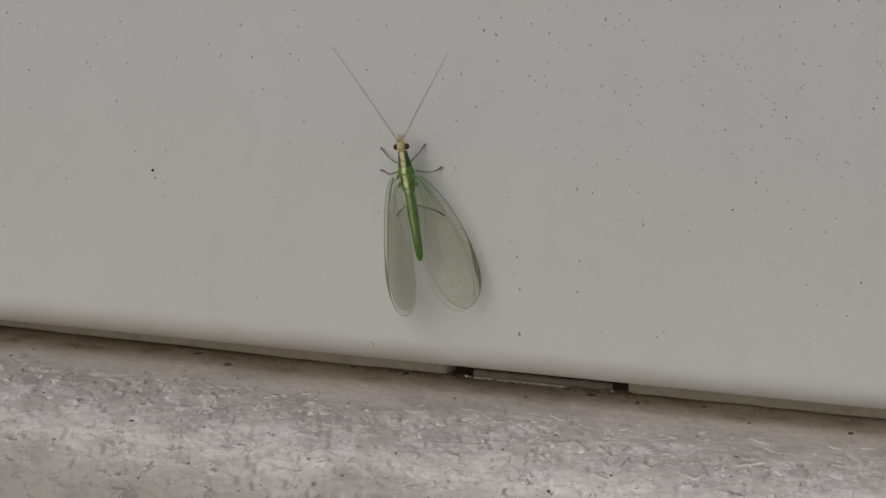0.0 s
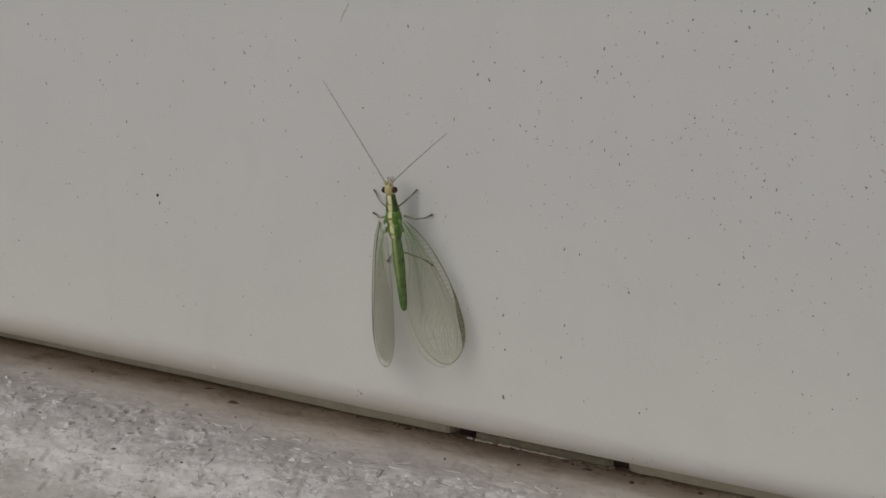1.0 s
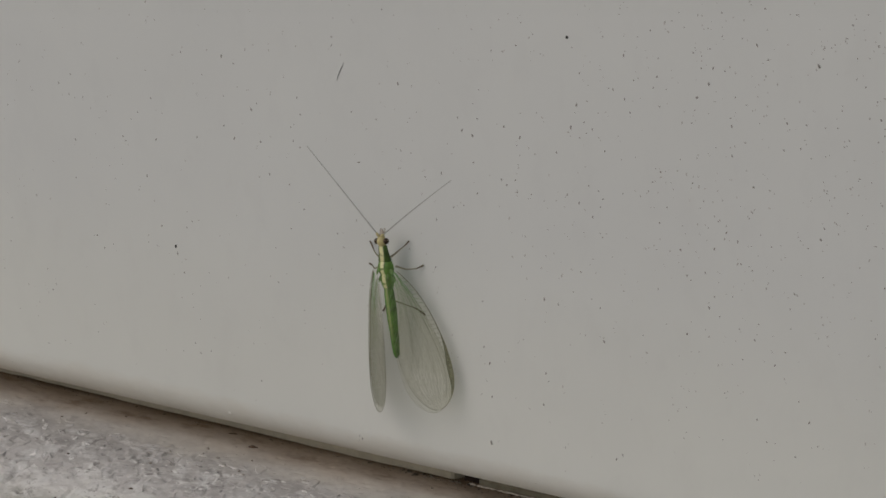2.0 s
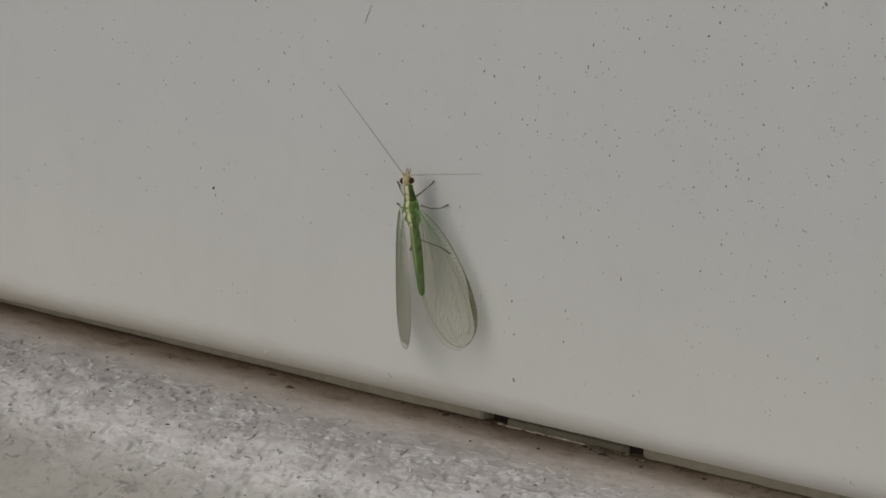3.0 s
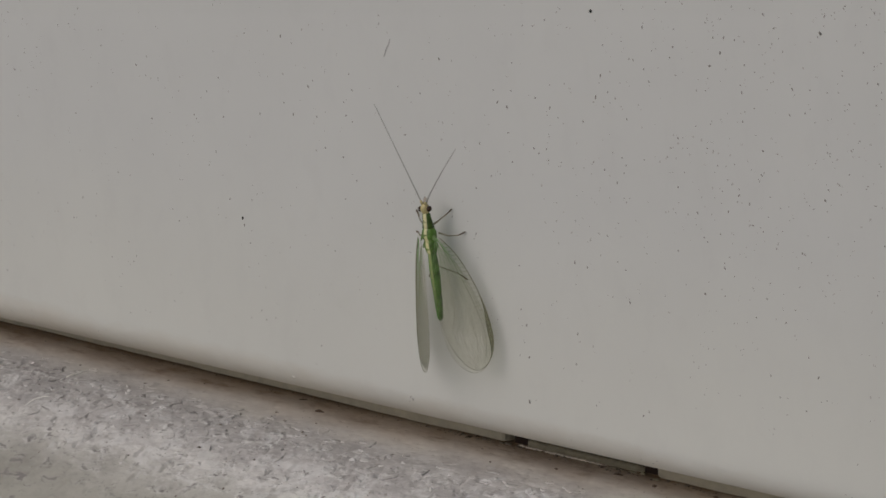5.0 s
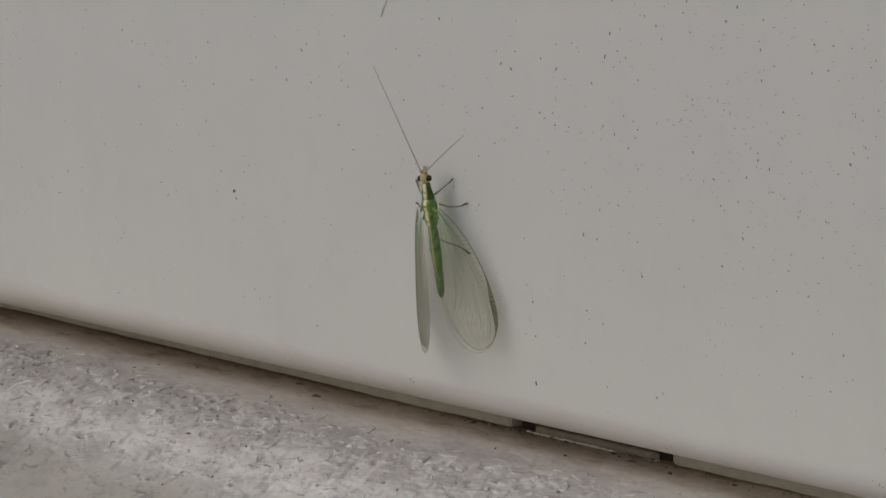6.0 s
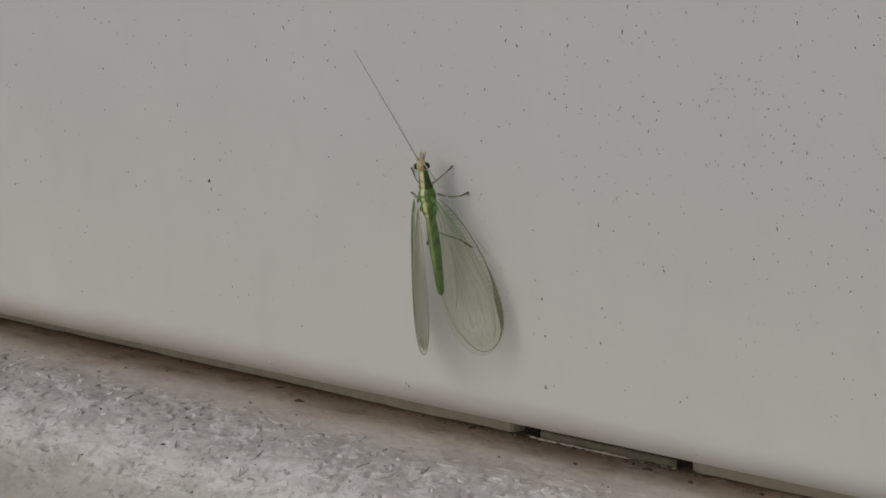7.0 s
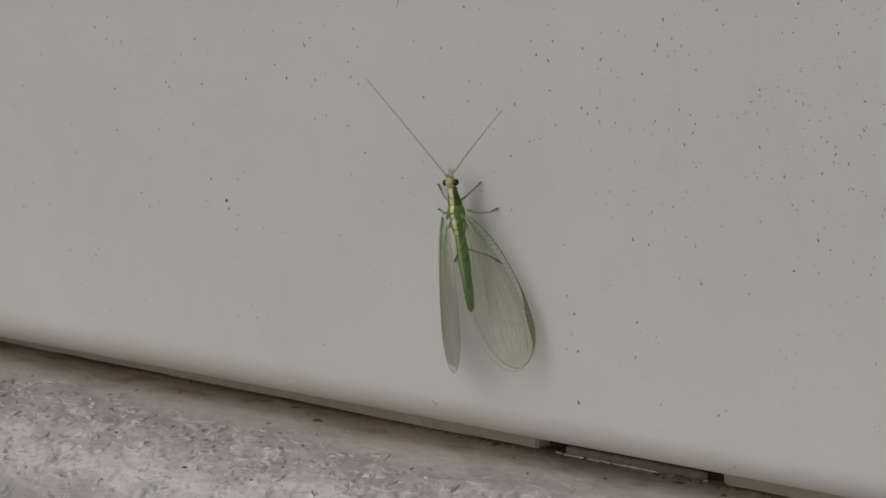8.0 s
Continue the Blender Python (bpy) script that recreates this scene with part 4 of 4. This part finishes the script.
    for k in range(lanes):
        u0 = -0.92 + 1.5 * k / (lanes - 1)
        start = (1, 4, 2, 5, 3)[k % 5]
        line = [(0.06 + 0.9 * i / 14, 0.25 + (u0 - 0.25) * min(1.0, 0.15 + 1.5 * (i / 14)) + 0.012 * math.sin(1.9 * i + 2.3 * k)) for i in range(start, 15)]
        tube(bm, [place(s, u, 0.004) for s, u in line], [fine * MM] * len(line), 4)
        for i in range(17):
            s0 = 0.20 + 0.044 * i + 0.02 * (k % 2) + 0.012 * math.sin(3.1 * k + 1.7 * i)
            grow = min(1.0, 0.15 + 1.5 * (s0 - 0.06) / 0.9)
            ua, ub = 0.25 + (u0 - 0.25) * grow, 0.25 + (u0 + 1.5 / (lanes - 1) - 0.25) * grow
            if s0 < 0.95:
                tube(bm, [place(s0, ua, 0.004), place(s0 + 0.012, ub, 0.004)], [fine * MM] * 2, 4)
    part("vein_network", bm, VEIN, wing, "fine pale green veins")

    # pale strokes: glints on the cross veins put into their colour
    if not rear:
        bm = bmesh.new()
        if base.x > 0:
            for k in range(9):
                u0, wave = -0.58 + 0.135 * k, 0.012 * math.sin(2.4 * k)
                vein(bm, [(0.695 + 0.010 * k + wave, u0), (0.73 + 0.010 * k + wave, u0 - 0.012), (0.765 + 0.009 * k + wave, u0 - 0.03)], 0.034, 0.020, 3, 0.9)
                vein(bm, [(0.820 + 0.004 * k - wave, u0 + 0.05), (0.85 + 0.004 * k - wave, u0 + 0.045), (0.88 + 0.003 * k - wave, u0 + 0.03)], 0.030, 0.018, 3, 0.9)
        else:
            for k in range(11):
                s0 = 0.30 + 0.034 * k
                vein(bm, [(s0, 0.64), (s0 + 0.006, 0.80)], 0.034, 0.026, 2, 0.9)
        part("gradate_vein", bm, VEIN_GLINT, wing, "short cross veins coloured pale to stand for glints")
    if not rear:
        bm = bmesh.new()
        rows = []
        for i in range(25):
            s = 0.46 + 0.53 * i / 24
            rim = 0.985 - 0.19 * math.sin(math.pi * (i / 24) ** 1.35) ** 1.6
            rows.append([bm.verts.new(place(s, rim + (0.995 - rim) * j / 4, 0.02)) for j in range(5)])
        grid_faces(bm, rows)
        part("wing_patch", bm, STIGMA, wing, "olive brown thickened patch on the front edge")
    return wing


def build_wings():
    front, back = (0.25, 1.05, 1.55, 1.85, 2.02, 2.1, 2.1, 2.1, 2.1), (0.30, 0.90, 1.40, 1.80, 2.12, 2.35, 2.45, 2.45, 2.4)
    hfront = (0.2, 0.85, 1.3, 1.6, 1.8, 1.9, 1.95, 1.95, 1.95)
    build_wing("hind_wing", (-0.78, -3.05, 2.10), (-1.62, -11.4, 0.22), (-0.79, 0, -0.61), 11.2, hfront, (0.3, 0.8, 1.2, 1.55, 1.8, 2.0, 2.05, 2.05, 2.0), 0.12, "clear hind wing with fine veins", True)
    build_wing("hind_wing", (0.66, -3.05, 1.95), (2.55, -11.3, -0.50), (0.85, 0, -0.52), 12.0, hfront, (0.3, 0.85, 1.25, 1.65, 1.92, 2.08, 2.08, 1.98, 1.8), 0.12, "clear hind wing with fine veins", True)
    build_wing("front_wing", (-0.80, -2.35, 2.25), (-1.65, -12.2, 0.25), (-0.79, 0, -0.61), 12.3, (0.55, 1.40, 1.80, 1.98, 2.06, 2.1, 2.1, 2.1, 2.1), back, 0.18, "clear front wing folded like a roof", False)
    build_wing("front_wing", (0.80, -2.35, 2.25), (2.95, -12.0, -0.45), (0.86, 0, -0.50), 12.4, front, (0.30, 0.90, 1.40, 1.75, 1.95, 2.0, 1.92, 1.75, 1.55), 0.18, "clear front wing folded like a roof", False)


def build_antenna(side):
    bm = bmesh.new()
    n = 90
    path, radii = [], []
    for k in range(n + 1):
        u = k / n
        path.append(Vector((-side * 0.06 * math.sin(u * math.pi), 9.7 * u, 0.06 * math.sin(u * math.pi))) * MM)
        radii.append((0.064 - 0.028 * u) * (1.0 if k % 2 else 0.82) * MM)
    tube(bm, path, radii, 7)
    feeler = part("antenna", bm, FEELER, lacewing, "long thin grey antenna")
    bm = bmesh.new()
    tube(bm, [(0, y * MM, 0) for y in (-0.12, -0.05, 0.1, 0.25, 0.34)], [r * MM for r in (0.06, 0.11, 0.12, 0.11, 0.06)], 10)
    part("antenna_base", bm, HEADSKIN, feeler, "thick yellowish base joint")
    return feeler


build_body()
build_legs()
build_wings()
feelers = {side: build_antenna(side) for side in (-1, 1)}


def motions():
    """The two antennae feel about: seconds and the way each points, in the insect's space."""
    left = [
        (0.00, -0.431, 0.901, 0.054),
        (0.10, -0.438, 0.897, 0.057),
        (0.20, -0.356, 0.933, 0.055),
        (0.30, -0.420, 0.906, 0.056),
        (0.40, -0.380, 0.923, 0.058),
        (0.50, -0.388, 0.920, 0.058),
        (0.60, -0.317, 0.947, 0.055),
        (0.70, -0.486, 0.872, 0.056),
        (0.80, -0.350, 0.935, 0.055),
        (0.90, -0.388, 0.920, 0.057),
        (1.00, -0.444, 0.895, 0.054),
        (1.10, -0.193, 0.980, 0.054),
        (1.20, -0.512, 0.857, 0.055),
        (1.30, -0.460, 0.886, 0.054),
        (1.40, -0.319, 0.946, 0.054),
        (1.50, -0.675, 0.736, 0.054),
        (1.60, -0.327, 0.944, 0.054),
        (1.70, -0.553, 0.831, 0.061),
        (1.80, -0.724, 0.688, 0.052),
        (1.90, -0.458, 0.887, 0.054),
        (2.00, -0.583, 0.810, 0.060),
        (2.10, -0.492, 0.869, 0.054),
        (2.20, -0.373, 0.926, 0.056),
        (2.30, -0.444, 0.895, 0.054),
        (2.40, -0.193, 0.980, 0.054),
        (2.50, -0.512, 0.857, 0.055),
        (2.60, -0.460, 0.886, 0.054),
        (2.70, -0.319, 0.946, 0.054),
        (2.80, -0.675, 0.736, 0.054),
        (2.90, -0.327, 0.944, 0.054),
        (3.00, -0.553, 0.831, 0.061),
        (3.10, -0.724, 0.688, 0.052),
        (3.20, -0.458, 0.887, 0.054),
        (3.30, -0.569, 0.821, 0.054),
        (3.40, -0.398, 0.915, 0.060),
        (3.50, -0.562, 0.825, 0.056),
        (3.60, -0.397, 0.916, 0.056),
        (3.70, -0.491, 0.869, 0.055),
        (3.80, -0.464, 0.884, 0.056),
        (3.90, -0.669, 0.741, 0.054),
        (4.00, -0.346, 0.937, 0.055),
        (4.10, -0.584, 0.810, 0.058),
        (4.20, -0.458, 0.887, 0.056),
        (4.30, -0.420, 0.906, 0.055),
        (4.40, -0.514, 0.856, 0.056),
        (4.50, -0.419, 0.906, 0.055),
        (4.60, -0.456, 0.888, 0.056),
        (4.70, -0.513, 0.856, 0.055),
        (4.80, -0.309, 0.949, 0.057),
        (4.90, -0.655, 0.754, 0.054),
        (5.00, -0.340, 0.939, 0.058),
        (5.10, -0.480, 0.875, 0.057),
        (5.20, -0.479, 0.876, 0.056),
        (5.30, -0.584, 0.810, 0.058),
        (5.40, -0.458, 0.887, 0.056),
        (5.50, -0.420, 0.906, 0.055),
        (5.60, -0.514, 0.856, 0.056),
        (5.70, -0.419, 0.906, 0.055),
        (5.80, -0.456, 0.888, 0.056),
        (5.90, -0.513, 0.856, 0.055),
        (6.00, -0.309, 0.949, 0.057),
        (6.10, -0.655, 0.754, 0.054),
        (6.20, -0.340, 0.939, 0.058),
        (6.30, -0.376, 0.925, 0.056),
        (6.40, -0.502, 0.863, 0.060),
        (6.50, -0.440, 0.896, 0.057),
        (6.60, -0.483, 0.874, 0.057),
        (6.70, -0.601, 0.797, 0.055),
        (6.80, -0.256, 0.965, 0.062),
        (6.90, -0.697, 0.715, 0.052),
        (7.00, -0.420, 0.906, 0.057),
        (7.10, -0.830, 0.555, 0.056),
        (7.20, -0.521, 0.852, 0.056),
        (7.30, -0.621, 0.782, 0.058),
        (7.40, -0.673, 0.738, 0.050),
        (7.50, -0.360, 0.931, 0.054),
        (7.60, -0.609, 0.790, 0.068),
        (7.70, -0.568, 0.821, 0.058),
        (7.80, -0.310, 0.949, 0.056),
        (7.90, -0.531, 0.845, 0.060),
        (8.00, -0.572, 0.818, 0.057),
    ]
    right = [
        (0.00, 0.601, 0.785, 0.151),
        (0.10, 0.832, 0.095, 0.546),
        (0.20, 0.823, 0.567, 0.039),
        (0.30, 0.674, 0.686, 0.273),
        (0.40, 0.900, -0.143, 0.412),
        (0.50, 0.755, 0.651, 0.082),
        (0.60, 0.816, -0.361, 0.451),
        (0.70, 0.819, 0.553, 0.151),
        (0.75, 0.765, -0.010, 0.644),
        (0.80, 0.662, -0.722, 0.201),
        (0.90, 0.939, 0.343, 0.031),
        (1.00, 0.786, 0.510, 0.350),
        (1.10, 0.950, -0.196, 0.241),
        (1.20, 0.944, 0.329, 0.030),
        (1.30, 0.739, 0.590, 0.325),
        (1.40, 0.944, -0.217, 0.250),
        (1.50, 0.715, 0.584, 0.385),
        (1.55, 0.837, -0.069, 0.542),
        (1.60, 0.662, -0.722, 0.201),
        (1.70, 0.973, 0.053, 0.224),
        (1.80, 0.693, 0.658, 0.293),
        (1.85, 0.749, 0.013, 0.662),
        (1.90, 0.662, -0.722, 0.201),
        (1.95, 0.813, -0.054, 0.580),
        (2.00, 0.859, 0.500, 0.108),
        (2.10, 0.706, 0.640, 0.302),
        (2.15, 0.757, -0.004, 0.653),
        (2.20, 0.662, -0.722, 0.201),
        (2.25, 0.853, -0.103, 0.512),
        (2.30, 0.786, 0.510, 0.350),
        (2.40, 0.950, -0.196, 0.241),
        (2.50, 0.944, 0.329, 0.030),
        (2.60, 0.739, 0.590, 0.325),
        (2.70, 0.944, -0.217, 0.250),
        (2.80, 0.715, 0.584, 0.385),
        (2.85, 0.837, -0.069, 0.542),
        (2.90, 0.662, -0.722, 0.201),
        (3.00, 0.973, 0.053, 0.224),
        (3.10, 0.693, 0.658, 0.293),
        (3.15, 0.749, 0.013, 0.662),
        (3.20, 0.662, -0.722, 0.201),
        (3.25, 0.817, 0.008, 0.576),
        (3.30, 0.761, 0.648, 0.031),
        (3.35, 0.836, -0.014, 0.549),
        (3.40, 0.662, -0.722, 0.201),
        (3.45, 0.861, -0.115, 0.495),
        (3.50, 0.915, 0.401, 0.030),
        (3.60, 0.746, 0.656, 0.121),
        (3.70, 0.679, 0.701, 0.219),
        (3.80, 0.903, 0.139, 0.408),
        (3.90, 0.743, 0.666, 0.071),
        (4.00, 0.860, -0.019, 0.510),
        (4.10, 0.828, 0.544, 0.134),
        (4.20, 0.722, 0.607, 0.330),
        (4.30, 0.867, 0.264, 0.423),
        (4.40, 0.721, 0.656, 0.223),
        (4.50, 0.732, 0.589, 0.343),
        (4.60, 0.844, 0.400, 0.359),
        (4.70, 0.692, 0.692, 0.206),
        (4.80, 0.829, 0.374, 0.416),
        (4.90, 0.663, 0.733, 0.153),
        (5.00, 0.744, 0.555, 0.373),
        (5.10, 0.686, 0.696, 0.211),
        (5.20, 0.656, 0.699, 0.285),
        (5.30, 0.828, 0.544, 0.134),
        (5.40, 0.722, 0.607, 0.330),
        (5.50, 0.867, 0.264, 0.423),
        (5.60, 0.721, 0.656, 0.223),
        (5.70, 0.732, 0.589, 0.343),
        (5.80, 0.844, 0.400, 0.359),
        (5.90, 0.692, 0.692, 0.206),
        (6.00, 0.829, 0.374, 0.416),
        (6.10, 0.663, 0.733, 0.153),
        (6.20, 0.744, 0.555, 0.373),
        (6.25, 0.843, -0.083, 0.531),
        (6.30, 0.662, -0.722, 0.201),
        (6.40, 0.868, 0.470, 0.161),
        (6.50, 0.662, -0.722, 0.201),
        (6.60, 0.932, 0.152, 0.329),
        (6.70, 0.838, 0.505, 0.207),
        (6.80, 0.916, -0.159, 0.369),
        (6.90, 0.804, 0.521, 0.287),
        (6.95, 0.869, -0.099, 0.486),
        (7.00, 0.662, -0.722, 0.201),
        (7.05, 0.795, -0.012, 0.607),
        (7.10, 0.798, 0.573, 0.189),
        (7.15, 0.793, -0.010, 0.609),
        (7.20, 0.662, -0.722, 0.201),
        (7.30, 0.944, 0.326, 0.049),
        (7.40, 0.751, 0.644, 0.147),
        (7.45, 0.792, 0.025, 0.610),
        (7.50, 0.662, -0.722, 0.201),
        (7.60, 0.977, 0.205, 0.058),
        (7.70, 0.745, 0.662, 0.083),
        (7.75, 0.798, 0.035, 0.601),
        (7.80, 0.662, -0.722, 0.201),
        (7.85, 0.897, -0.111, 0.427),
        (7.90, 0.852, 0.497, 0.163),
        (8.00, 0.784, 0.543, 0.303),
    ]
    for side, rows in ((-1, left), (1, right)):
        turned = []
        for t, x, y, z in rows:
            q = Vector((0, 1, 0)).rotation_difference(Vector((x, y, z)).normalized())
            turned.append((t, Matrix.Translation((side * 0.16 * MM, 0.50 * MM, 2.02 * MM)) @ q.to_matrix().to_4x4()))
        walk(feelers[side], turned)


motions()
